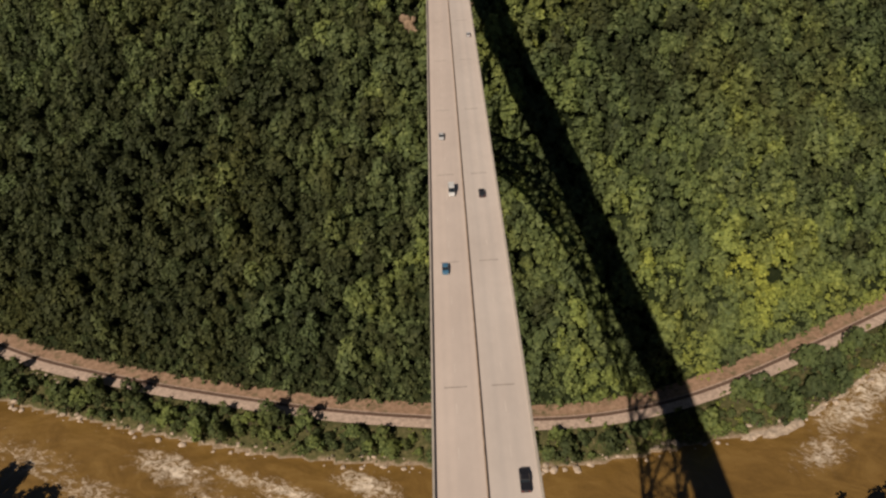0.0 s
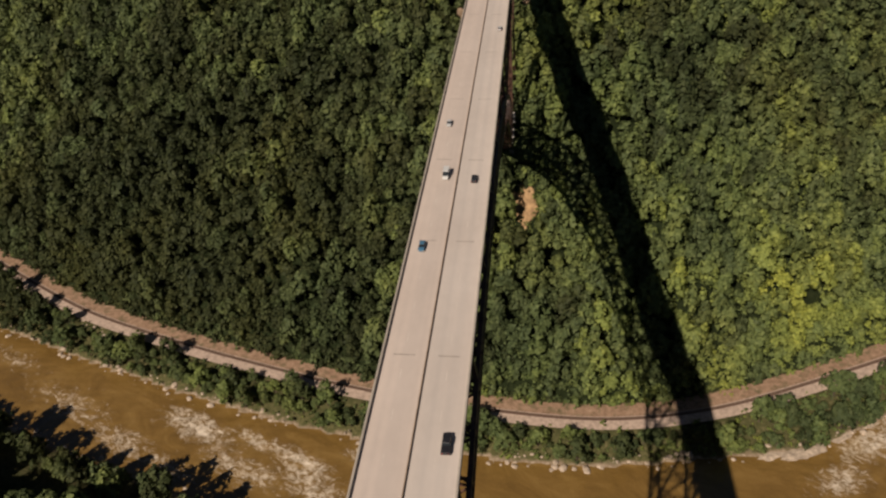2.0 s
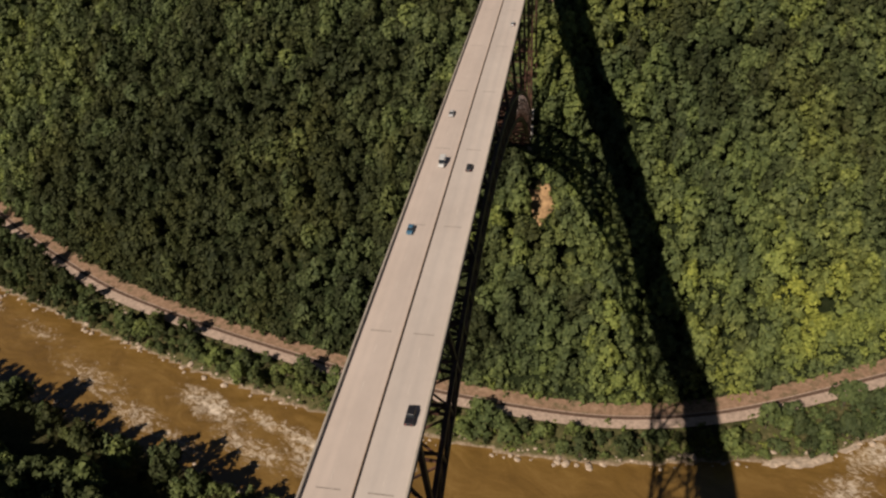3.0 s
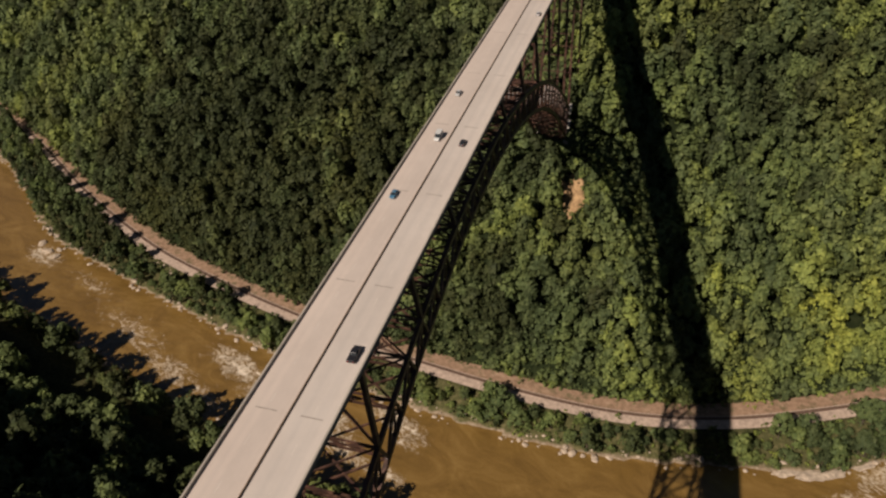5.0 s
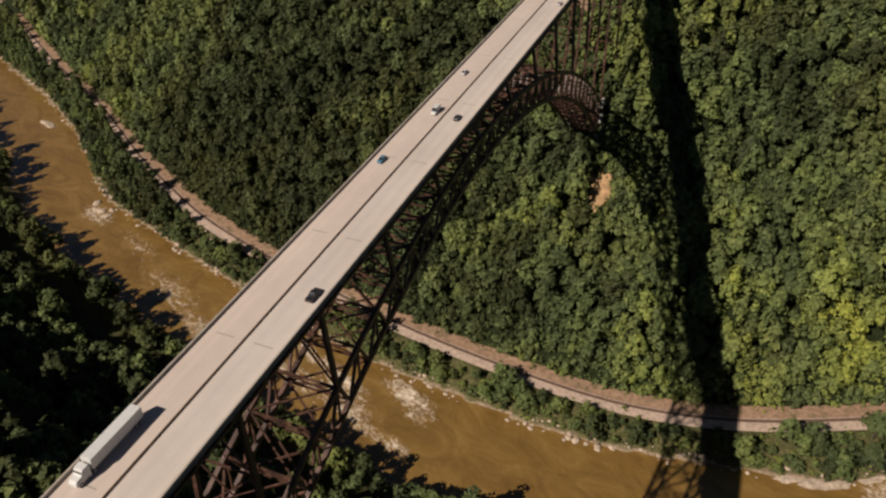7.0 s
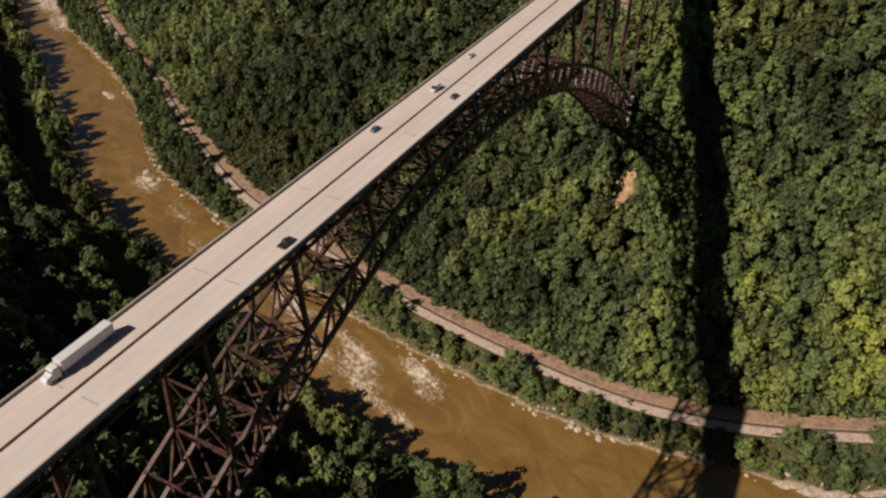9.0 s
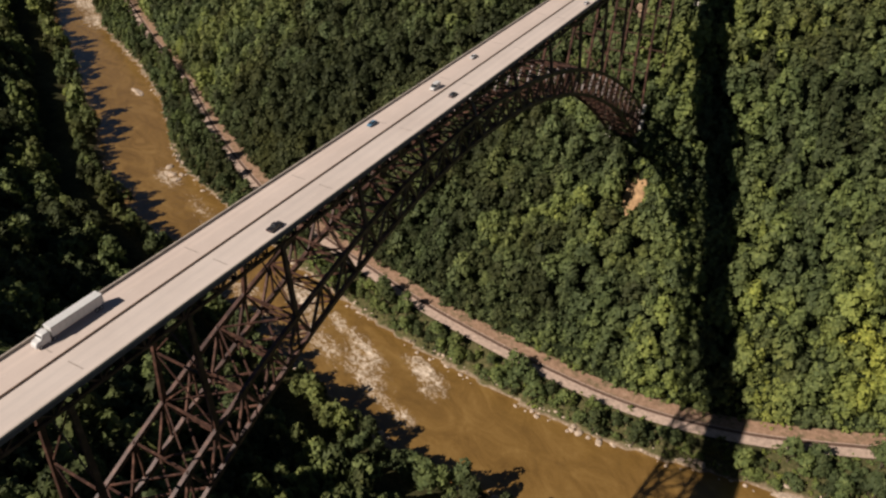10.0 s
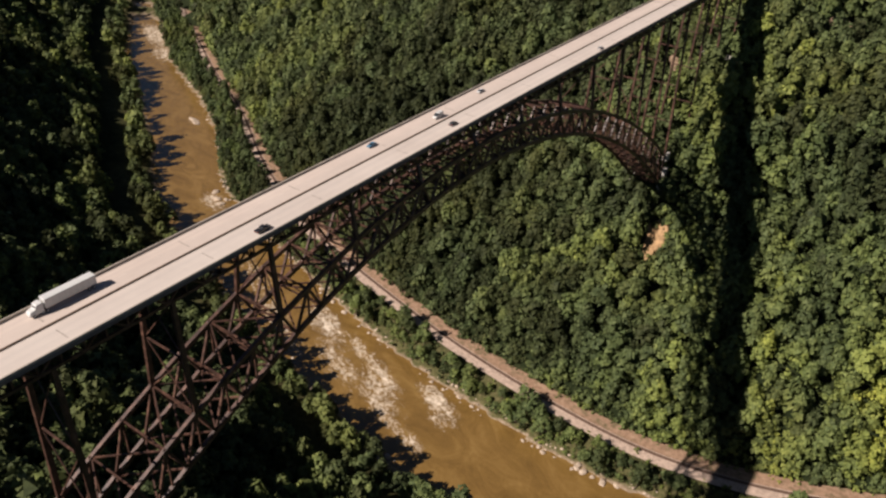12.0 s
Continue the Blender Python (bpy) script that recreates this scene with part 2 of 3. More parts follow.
def signed(line, x, y):
    """Distance from a plan line: plus to its north."""
    out = np.empty(len(x))
    sub = line[::2]
    for i in range(0, len(x), 20000):
        dx = x[i:i + 20000, None] - sub[None, :, 0]
        dy = y[i:i + 20000, None] - sub[None, :, 1]
        out[i:i + 20000] = np.sqrt((dx * dx + dy * dy).min(1))
    return np.where(y > np.interp(x, line[:, 0], line[:, 1]), out, -out)


def waves(x, y, size, seed):
    """Smooth uneven ground, about -1 to 1."""
    r = np.random.RandomState(seed)
    s = np.zeros(len(x))
    for _ in range(7):
        a, ph, f = r.uniform(0, 6.28), r.uniform(0, 6.28), r.uniform(0.6, 1.7) / size
        s += np.sin((x * math.cos(a) + y * math.sin(a)) * f * 6.28 + ph)
    return s / 3.5


SPUR = 30.0                                            # the shoulder that carries the arch


def heights(x, y):
    x, y = np.asarray(x, float), np.asarray(y, float)
    dn, ds, dr = signed(SHORE_N, x, y), -signed(SHORE_S, x, y), signed(RAIL, x, y)
    north = np.interp(dr, [6, 14, 25, 60, 90, 125, 150, 175, 200, 222, 260, 330, 450, 900, 4000],
                      [13.2, 13.7, 30, 64, 84, 103, 127, 151, 172, 188, 212, 250, 285, 320, 360])
    f = np.clip(dn / np.maximum(dn + np.maximum(-dr - 6, 0), 1), 0, 1)
    bank = np.interp(f, [0, 0.1, 0.5, 1.0], [-0.5, 2.2, 7.5, 13.2])
    south = np.interp(ds, [0, 6, 30, 48, 85, 120, 165, 205, 290, 400, 900, 4000], [-0.5, 2.0, 12, 15, 32, 54, 92, 130, 162, 236, 292, 330])
    north = north + SPUR * np.exp(-((x - 2) / 48) ** 2 - ((y - 492) / np.where(y < 492, 24.0, 42.0)) ** 2)
    north = north - 13 * np.exp(-((x - 98) / 34) ** 2 - ((y - 492) / 55) ** 2)
    z = np.where(dr > -6, north, np.where(dn > 0, bank, np.where(ds > 0, south, -3.0)))
    rough = np.clip((np.where(dn > 0, dr, ds) - 20) / 80, 0, 1)
    return z + rough * (6 * waves(x, y, 150, 3) + 2.5 * waves(x, y, 47, 4)), dn, ds, dr


def axis(spans):
    out = []
    for a, b, step in spans:
        out += list(np.arange(a, b, step))
    return np.array(out + [spans[-1][1]])


gx = axis([(-6000, -2400, 400), (-2400, -1000, 50), (-1000, -420, 9), (-420, 340, 5), (340, 400, 10), (400, 1000, 50), (1000, 6000, 400)])
gy = axis([(-5000, -600, 400), (-600, -100, 25), (-100, 220, 9), (220, 480, 3.6), (480, 760, 8), (760, 1800, 52), (1800, 6000, 420)])
GX, GY = np.meshgrid(gx, gy)
gz = heights(GX.ravel(), GY.ravel())[0]
nx_, ny_ = len(gx), len(gy)
ii = (np.arange(ny_ - 1)[:, None] * nx_ + np.arange(nx_ - 1)[None, :]).ravel()
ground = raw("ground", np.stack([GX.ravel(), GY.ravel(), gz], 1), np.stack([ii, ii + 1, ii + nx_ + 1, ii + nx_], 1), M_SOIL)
tagged(ground, "steep gorge sides of leaf litter, coloured near black for the shade under forest", "ground", kind="structure")


def ribbon(name, line, left, right, z, mat, lift=None, parent=None):
    """A strip along a plan line, from left to right of it (plus is north)."""
    d = np.gradient(line, axis=0)
    n = np.stack([-d[:, 1], d[:, 0]], 1) / np.linalg.norm(d, axis=1)[:, None]
    a, b = line + n * left, line + n * right
    k = len(line)
    v = np.concatenate([np.c_[a, np.full(k, z)], np.c_[b, np.full(k, z)]])
    i = np.arange(k - 1)
    return raw(name, v, np.stack([i, i + k, i + k + 1, i + 1], 1)[:, ::-1], mat, parent)


# river: one sheet between the shores, reaching under both banks; broken water at the rapids
xs_ = np.concatenate([np.arange(-2400, -950, 25), np.arange(-950, 330, 2.5), np.arange(330, 2401, 30)])
sh_ = np.interp(xs_, SHORE_S[:, 0], SHORE_S[:, 1])
nh_ = np.interp(xs_, SHORE_N[:, 0], SHORE_N[:, 1])
ACROSS = 45
f_ = np.linspace(0, 1, ACROSS)
WX = np.repeat(xs_[:, None], ACROSS, 1)
WY = (sh_ - 16)[:, None] + (nh_ - sh_ + 32)[:, None] * f_[None, :]
foam = 0.12 * np.exp(-((WX + 210) / 190) ** 4)
RAPIDS = [(-190, 330, 36, 13, 0.46), (-65, 309, 28, 10, 0.48), (-55, 294, 14, 5, 0.38), (-105, 292, 40, 12, 0.36), (-116, 308, 40, 9, 0.41), (-150, 322, 26, 8, 0.38), (-95, 280, 50, 9, 0.36), (-57, 266, 18, 8, 0.38), (-150, 298, 44, 14, 0.34),
          (-285, 345, 60, 16, 0.28), (-414, 410, 26, 13, 0.40), (-897, 720, 70, 24, 0.52), (-815, 672, 50, 22, 0.44), (-235, 314, 46, 13, 0.32),
          (212, 316, 28, 15, 0.36), (240, 345, 32, 15, 0.44), (268, 368, 36, 18, 0.48), (-590, 530, 14, 6, 0.24), (-350, 385, 50, 14, 0.24), (-200, 298, 40, 12, 0.28)]
for cx, cy, rx, ry, amount in RAPIDS:
    u = 0.9 * (WX - cx) - 0.43 * (WY - cy) * (1 if cx < 100 else -1)
    w = 0.43 * (WX - cx) * (1 if cx < 100 else -1) + 0.9 * (WY - cy)
    foam = np.maximum(foam, (amount + 0.05) * np.exp(-(u / rx) ** 2 - (w / ry) ** 2))
WZ = (foam * 2.4 * waves(WX.ravel(), WY.ravel(), 9, 8).reshape(WX.shape)).clip(-0.5, 0.9)
k_ = len(xs_)
i_ = (np.arange(k_ - 1)[:, None] * ACROSS + np.arange(ACROSS - 1)[None, :]).ravel()
river = raw("river", np.stack([WX.ravel(), WY.ravel(), WZ.ravel()], 1), np.stack([i_, i_ + ACROSS, i_ + ACROSS + 1, i_ + 1], 1), M_WATER, None, {"foam": foam.ravel()})
river.data.polygons.foreach_set("use_smooth", np.ones(len(river.data.polygons), bool))
tagged(river, "broad river of muddy brown water with white rapids", "river", kind="structure")


# ---- the bridge ----
DECK, MID, HALF, PANEL = 267.0, 214.5, 257.4, 12.87
BENT = 3 * PANEL
RIB, TOPX = 10.3, 7.6
Y0, Y1 = -255.0, 668.0


def top_chord(y):
    return 254.5 - 0.00147 * (y - MID) ** 2


def low_chord(y):
    return 243.5 - 0.00165 * (y - MID) ** 2


bridge = group_root("arch_bridge", (0, MID, 0), "long steel arch bridge of rust-brown weathering steel carrying a concrete roadway", "bridge")
INV = Matrix.Translation((0, -MID, 0))


def on_bridge(ob):
    ob.parent = bridge
    ob.matrix_parent_inverse = INV
    return ob


# roadway slab in spans between the joints
bm = bmesh.new()
add_box(bm, (20.5, Y1 - Y0, 0.5), (0, (Y0 + Y1) / 2, DECK - 0.25))
deck = on_bridge(part("roadway_deck", bm, M_ROAD, None, "pale worn concrete roadway with faint wheel tracks"))
for side in (-1, 1):
    bm = bmesh.new()
    x = side * 10.3
    add_box(bm, (0.5, Y1 - Y0, 0.85), (x, (Y0 + Y1) / 2, DECK + 0.42), 0.08)
    on_bridge(part("parapet", bm, M_PARAPET, None, "weathered concrete parapet wall"))
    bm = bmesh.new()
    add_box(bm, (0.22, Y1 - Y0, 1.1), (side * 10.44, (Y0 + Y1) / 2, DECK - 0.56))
    on_bridge(part("deck_fascia", bm, M_DECKSIDE, None, "dark concrete edge beam"))
bm = bmesh.new()
add_box(bm, (0.36, Y1 - Y0, 0.24), (0, (Y0 + Y1) / 2, DECK + 0.12))
add_box(bm, (0.2, Y1 - Y0, 0.36), (0, (Y0 + Y1) / 2, DECK + 0.42), 0.05)
on_bridge(part("median_barrier", bm, M_MEDIAN, None, "dark narrow median barrier"))


def deck_truss(x, chord, web):
    """One stringer truss under the roadway, from end to end."""
    lo, hi, step = DECK - 6.4, DECK - 1.3, PANEL / 2
    ys = np.arange(MID - step * 70, MID + step * 71, step)
    ys = ys[(ys > Y0 + 2) & (ys < Y1 - 2)]
    for name, z in (("top_chord", hi), ("bottom_chord", lo)):
        bm = bmesh.new()
        add_beam(bm, (x, ys[0], z), (x, ys[-1], z), chord, chord * 1.2)
        on_bridge(part(name, bm, M_STEEL))
    for i, (a, b) in enumerate(zip(ys[:-1], ys[1:])):
        on_bridge(beam("web_diagonal", (x, a, hi if i % 2 else lo), (x, b, lo if i % 2 else hi), web, web * 1.2, M_STEEL, None))
        on_bridge(beam("web_post", (x, a, lo), (x, a, hi), web * 0.9, web, M_STEEL, None))


for x, chord, web in ((-TOPX, 0.8, 0.5), (-2.6, 0.5, 0.34), (2.6, 0.5, 0.34), (TOPX, 0.8, 0.5)):
    deck_truss(x, chord, web)
# cross frames and side brackets under the slab
bm = bmesh.new()
for y in np.arange(MID - PANEL * 35, MID + PANEL * 35.5, PANEL / 2):
    if Y0 + 2 < y < Y1 - 2:
        add_beam(bm, (-9.9, y, DECK - 1.0), (9.9, y, DECK - 1.0), 0.35, 0.9)
        add_beam(bm, (-TOPX, y, DECK - 6.2), (TOPX, y, DECK - 6.2), 0.3, 0.4)
        add_beam(bm, (-TOPX, y, DECK - 6.2), (0, y, DECK - 1.3), 0.25, 0.3)
        add_beam(bm, (TOPX, y, DECK - 6.2), (0, y, DECK - 1.3), 0.25, 0.3)
        add_beam(bm, (-TOPX, y, DECK - 6.4), (TOPX, y + PANEL / 2, DECK - 6.4), 0.4, 0.3)
        add_beam(bm, (TOPX, y, DECK - 6.4), (-TOPX, y + PANEL / 2, DECK - 6.4), 0.4, 0.3)
for x in (-8.8, 8.8):
    add_box(bm, (0.4, Y1 - Y0 - 4, 1.9), (x, (Y0 + Y1) / 2, DECK - 1.5))
for x in (-4.6, 0, 4.6):
    add_box(bm, (0.35, Y1 - Y0 - 4, 0.9), (x, (Y0 + Y1) / 2, DECK - 0.98))
floor_frame = on_bridge(part("floor_framing", bm, M_STEEL, None, "rust-brown cross frames under the slab"))
tagged(floor_frame, kind="stuff")

# the arch: two ribs, each a triangulated truss of chords and diagonals, tied by struts and sway bracing
def node_y(k):
    """Plan place of a rib node: panels are of one length along the rib, so they shorten towards the feet."""
    return MID + math.copysign(PANEL * abs(k) - 0.0762 * max(abs(k) - 8, 0) ** 2, k)


LAST = 21
tops = [node_y(k) for k in range(-LAST, LAST + 1)]
lows = [node_y(-LAST)] + [node_y(k + 0.5) for k in range(-LAST, LAST)] + [node_y(LAST)]
for x in (-RIB, RIB):
    for name, f, line, w, h in (("arch_top_chord", top_chord, tops, 1.25, 1.7), ("arch_bottom_chord", low_chord, lows, 1.3, 1.8)):
        for a, b in zip(line[:-1], line[1:]):
            on_bridge(beam(name, (x, a, f(a)), (x, b, f(b)), w, h, M_STEEL, None))
    for i, y in enumerate(tops):
        for n in (lows[i], lows[i + 1]):
            on_bridge(beam("arch_diagonal", (x, y, top_chord(y)), (x, n, low_chord(n)), 0.8, 0.9, M_STEEL, None))
    for f, line in ((top_chord, tops), (low_chord, lows)):
        for y in line:
            bm = bmesh.new()
            add_box(bm, (0.9, 2.3, 1.9), (x, y, f(y)), 0.3)
            on_bridge(part("gusset", bm, M_STEEL))
for i, y in enumerate(tops):
    on_bridge(beam("cross_strut", (-RIB, y, top_chord(y)), (RIB, y, top_chord(y)), 0.5, 0.6, M_STEEL, None))
    n = lows[i + 1]
    on_bridge(beam("cross_strut", (-RIB, n, low_chord(n)), (RIB, n, low_chord(n)), 0.5, 0.6, M_STEEL, None))
    on_bridge(beam("sway_brace", (-RIB, n, low_chord(n)), (RIB, y, top_chord(y)), 0.5, 0.55, M_STEEL, None))
    on_bridge(beam("sway_brace", (RIB, n, low_chord(n)), (-RIB, y, top_chord(y)), 0.4, 0.45, M_STEEL, None))
    for x in (-RIB, RIB):
        on_bridge(beam("arch_post", (x, y, top_chord(y)), (x, y, low_chord(y)), 0.6, 0.6, M_STEEL, None))
    if i < 2 * LAST:
        m = tops[i + 1]
        on_bridge(beam("lateral_brace", (-RIB if i % 2 else RIB, y, top_chord(y)), (RIB if i % 2 else -RIB, m, top_chord(m)), 0.45, 0.5, M_STEEL, None))
        for e in (-RIB, RIB):
            on_bridge(beam("lateral_brace", (e, n, low_chord(n)), (-e, lows[i + 2], low_chord(lows[i + 2])), 0.55, 0.55, M_STEEL, None))


def bent(y):
    """Two tapered columns and their bracing, on the arch or on the ground."""
    on_arch = abs(y - MID) < HALF + 1
    foot = top_chord(y) if on_arch else float(heights([RIB], [y])[0][0]) - 2
    top = DECK - 6.4
    h = top - foot
    if h < 4:
        return
    spread = TOPX + min(h / 110.0, 1.0) * (RIB + 1.0 - TOPX)
    if on_arch:
        spread = RIB
    for s in (-1, 1):
        bm = bmesh.new()
        a, b = Vector((s * TOPX, y, top)), Vector((s * spread, y, foot))
        w0, w1 = 1.4, 1.4 + h / 140.0
        vs = []
        for c, w in ((a, w0), (b, w1)):
            vs.append([bm.verts.new((c.x + i * 0.6, c.y + j * w / 2, c.z)) for i, j in ((-1, -1), (1, -1), (1, 1), (-1, 1))])
        for k in range(4):
            bm.faces.new((vs[0][k], vs[0][(k + 1) % 4], vs[1][(k + 1) % 4], vs[1][k]))
        bm.faces.new(vs[0][::-1]), bm.faces.new(vs[1])
        bmesh.ops.recalc_face_normals(bm, faces=bm.faces)
        on_bridge(part("bent_column", bm, M_STEEL))
        if not on_arch:
            bm = bmesh.new()
            add_box(bm, (4.4, 5.0, 5), (s * spread, y, foot + 0.5), 0.2)
            on_bridge(part("column_footing", bm, M_FOOTING, None, "pale concrete footing"))
    n = max(1, round(h / 26))
    for k in range(n + 1):
        f = k / n
        if k in (0, n) or n > 1:
            z, w = top - h * f, TOPX + (spread - TOPX) * f
            if k < n or not on_arch:
                on_bridge(beam("bent_strut", (-w, y, z), (w, y, z), 0.5, 0.6, M_STEEL, None))
        if k < n and on_arch and 12 < h < 60:
            z1, w1 = top - h * (k + 1) / n, TOPX + (spread - TOPX) * (k + 1) / n
            z, w = top - h * f, TOPX + (spread - TOPX) * f
            on_bridge(beam("bent_brace", (-w, y, z), (w1, y, z1), 0.34, 0.4, M_STEEL, None))
            on_bridge(beam("bent_brace", (w, y, z), (-w1, y, z1), 0.34, 0.4, M_STEEL, None))


for i in range(-11, 12):
    bent(node_y(3 * i) if abs(i) <= 7 else MID + math.copysign(HALF + BENT * (abs(i) - 7), i))

for y in (tops[0], tops[-1]):
    s = 1 if y > MID else -1
    for x in (-RIB, RIB):
        bm = bmesh.new()
        for z, h in ((top_chord(y), 5.0), (low_chord(y), 6.0)):
            add_box(bm, (3.6, 7, h), (x, y + s * 3.4, z - 1.5), 0.4)
        add_box(bm, (3.0, 7, 12), (x, y + s * 7.0, low_chord(y) + 5), 0.4)
        on_bridge(part("arch_abutment", bm, M_FOOTING, None, "pale concrete skewback footing"))

# expansion joints across the slab
for i in range(-6, 13):
    y = 77.0 + 46.3 * i
    for x in (-5.2, 5.2):
        bm = bmesh.new()
        add_box(bm, (5.0, 0.34, 0.02), (x, y, DECK + 0.012))
        on_bridge(part("deck_joint", bm, M_JOINT))


# worn lane dashes
bm = bmesh.new()
add_box(bm, (0.16, 3.0, 0.012), (0, 0, 0))
dash = on_bridge(part("lane_dash", bm, M_PAINT))
dash.location = (-5.2, Y0 + 6, DECK + 0.008)
for x in (-5.2, 5.2):
    for k in range(75):
        if (x, k) != (-5.2, 0):
            d_ = dash.copy()
            scene.collection.objects.link(d_)
            d_.location = (x, Y0 + 6 + 12.2 * k, DECK + 0.008)


# ---- railway ----
bed = group_root("railway_line", (0, 0, 0), "single railway track on pale ballast along the river", "railway", kind="structure")
rl = RAIL[(RAIL[:, 0] > -1300) & (RAIL[:, 0] < 700)]
for nm, a, b, z, m in (("ballast", -8.5, 2.5, 14.0, M_BALLAST), ("verge", 2.3, 13.2, 14.02, M_EARTH), ("tie_bed", -1.3, 1.3, 14.35, M_TIE)):
    ribbon(nm, rl, a, b, z, m, parent=bed)
for o in (-0.75, 0.75):
    ribbon("rail", rl, o - 0.09, o + 0.09, 14.55, M_RAIL, parent=bed)


# ---- forest ----
def lump_tree(seed, lumps, cards, loose, radius=6.2, tall=11.0, leaf=1.0):
    """A broadleaf crown: boughs of many small tilted sprays of leaves round ragged hearts, and loose sprays between them; vertices and triangles."""
    r = np.random.RandomState(seed)
    V, F = [], []
    base = 0
    squeeze = np.array([r.uniform(0.8, 1.15), r.uniform(0.8, 1.15), 1.0])

    def put(v, f):
        nonlocal base
        V.append(v), F.append(np.asarray(f) + base)
        base += len(v)

    def sprays(p, d, ruffle):
        k = len(p)
        n = d + r.normal(size=(k, 3)) * ruffle
        n /= np.linalg.norm(n, axis=1)[:, None]
        u = np.cross(n, r.normal(size=(k, 3)))
        u /= np.linalg.norm(u, axis=1)[:, None]
        w = np.cross(n, u)
        e = leaf * radius * r.uniform(0.10, 0.25, (k, 1))
        put(np.stack([p - u * e, p + u * e * 0.8 - w * e * 0.7, p + w * e * 1.1 + u * e * 0.2], 1).reshape(-1, 3), np.arange(k * 3).reshape(-1, 3))

    def ways(k):
        d = r.normal(size=(k, 3))
        d[:, 2] = np.where(r.rand(k) < 0.8, np.abs(d[:, 2]), d[:, 2])
        return d / np.linalg.norm(d, axis=1)[:, None]
    heart = (np.array([(1, 0, 0), (-1, 0, 0), (0, 1, 0), (0, -1, 0), (0, 0, 1), (0, 0, -1.0)]),
             [(0, 2, 4), (2, 1, 4), (1, 3, 4), (3, 0, 4), (2, 0, 5), (1, 2, 5), (3, 1, 5), (0, 3, 5)])
    for k in range(lumps):
        if k == 0:
            c, s = np.array([r.uniform(-1, 1), r.uniform(-1, 1), tall * 0.86]), radius * r.uniform(0.34, 0.46)
        else:
            a = 6.283 * (k * 0.62 + r.uniform(-.25, .25))
            q = radius * r.uniform(0.28, 0.76)
            c = np.array([q * math.cos(a), q * math.sin(a), tall * (0.98 - 0.62 * (q / radius) - 0.34 * r.rand())])
            s = radius * r.uniform(0.24, 0.48)
        c = c * squeeze
        jig = 1 + r.uniform(-.35, .35, (6, 1))
        put(c + heart[0] * jig * s * np.array([0.74, 0.74, 0.8]), heart[1])
        d = ways(cards)
        p = c + d * s * r.uniform(0.7, 1.15, (cards, 1)) * np.array([1, 1, 1.15])
        whole = p - np.array([0, 0, tall * 0.42])
        sprays(p, 0.55 * d + 0.75 * whole / np.linalg.norm(whole, axis=1)[:, None], 0.42)
    d = ways(loose)
    p = np.array([0, 0, tall * 0.5]) + d * np.array([radius * 0.72, radius * 0.72, tall * 0.42]) * squeeze * r.uniform(0.75, 1.05, (loose, 1))
    sprays(p, d, 0.5)
    return np.concatenate(V), np.concatenate(F)


def trunk_mesh():
    """A tapered trunk that forks into four limbs."""
    bm = bmesh.new()
    bmesh.ops.create_cone(bm, segments=7, radius1=0.42, radius2=0.16, depth=11, cap_ends=True, matrix=Matrix.Translation((0, 0, 3.5)))
    for a, z in ((0.4, 4.0), (2.1, 5.0), (3.9, 4.6), (5.3, 6.0)):
        d = Vector((math.cos(a), math.sin(a), 0.9))
        q = d.to_track_quat("Z", "Y").to_matrix().to_4x4()
        bmesh.ops.create_cone(bm, segments=5, radius1=0.17, radius2=0.05, depth=4.2, matrix=Matrix.Translation(Vector((0, 0, z)) + d * 1.4) @ q)
    return bm


def stand(name, templates, spots, mat, label, category="forest"):
    """Many crowns joined: spots are rows of x, y, z, size, spin, kind, slenderness, tone."""
    V, F, T, base = [], [], [], 0
    for x, y, z, s, a, k, tall, tone in spots:
        v, f = templates[int(k)]
        c, n = math.cos(a), math.sin(a)
        R = np.array([[c, n, 0], [-n, c, 0], [0, 0, tall]]) * s
        V.append(v @ R + (x, y, z))
        F.append(f + base)
        T.append(np.full(len(v), tone))
        base += len(v)
    ob = raw(name, np.concatenate(V), np.concatenate(F), mat, None, {"tone": np.concatenate(T)})
    return tagged(ob, label, category, kind="stuff")


rng = np.random.RandomState(11)
NEAR = [lump_tree(20 + i, 7, 19, 64, 6.0, 15.5) for i in range(8)]
PLAIN = [lump_tree(40 + i, 5, 13, 32, 6.0, 14.5, 1.25) for i in range(6)]
FAR = [lump_tree(60 + i, 4, 12, 28, leaf=1.3) for i in range(5)]
FILL = [lump_tree(80 + i, 3, 9, 8, 3.6, 5.0, 1.3) for i in range(5)]
SHRUB = [lump_tree(90 + i, 3, 10, 8, 2.2, 2.4, 1.3) for i in range(5)]


def scatter(x0, x1, y0, y1, step, turn=0.37):
    """Plan places about a step apart, with no rows to be seen."""
    cx, cy = (x0 + x1) / 2, (y0 + y1) / 2
    r = math.hypot(x1 - x0, y1 - y0) / 2 + step
    g = np.arange(-r, r, step)
    X, Y = np.meshgrid(g, g * 0.87)
    X = X + 0.5 * step * (np.arange(len(g))[:, None] % 2)
    X = X.ravel() + rng.uniform(-.34, .34, X.size) * step
    Y = Y.ravel() + rng.uniform(-.34, .34, Y.size) * step
    c, s = math.cos(turn), math.sin(turn)
    x, y = cx + X * c - Y * s, cy + X * s + Y * c
    ok = (x > x0) & (x < x1) & (y > y0) & (y < y1)
    return x[ok], y[ok]


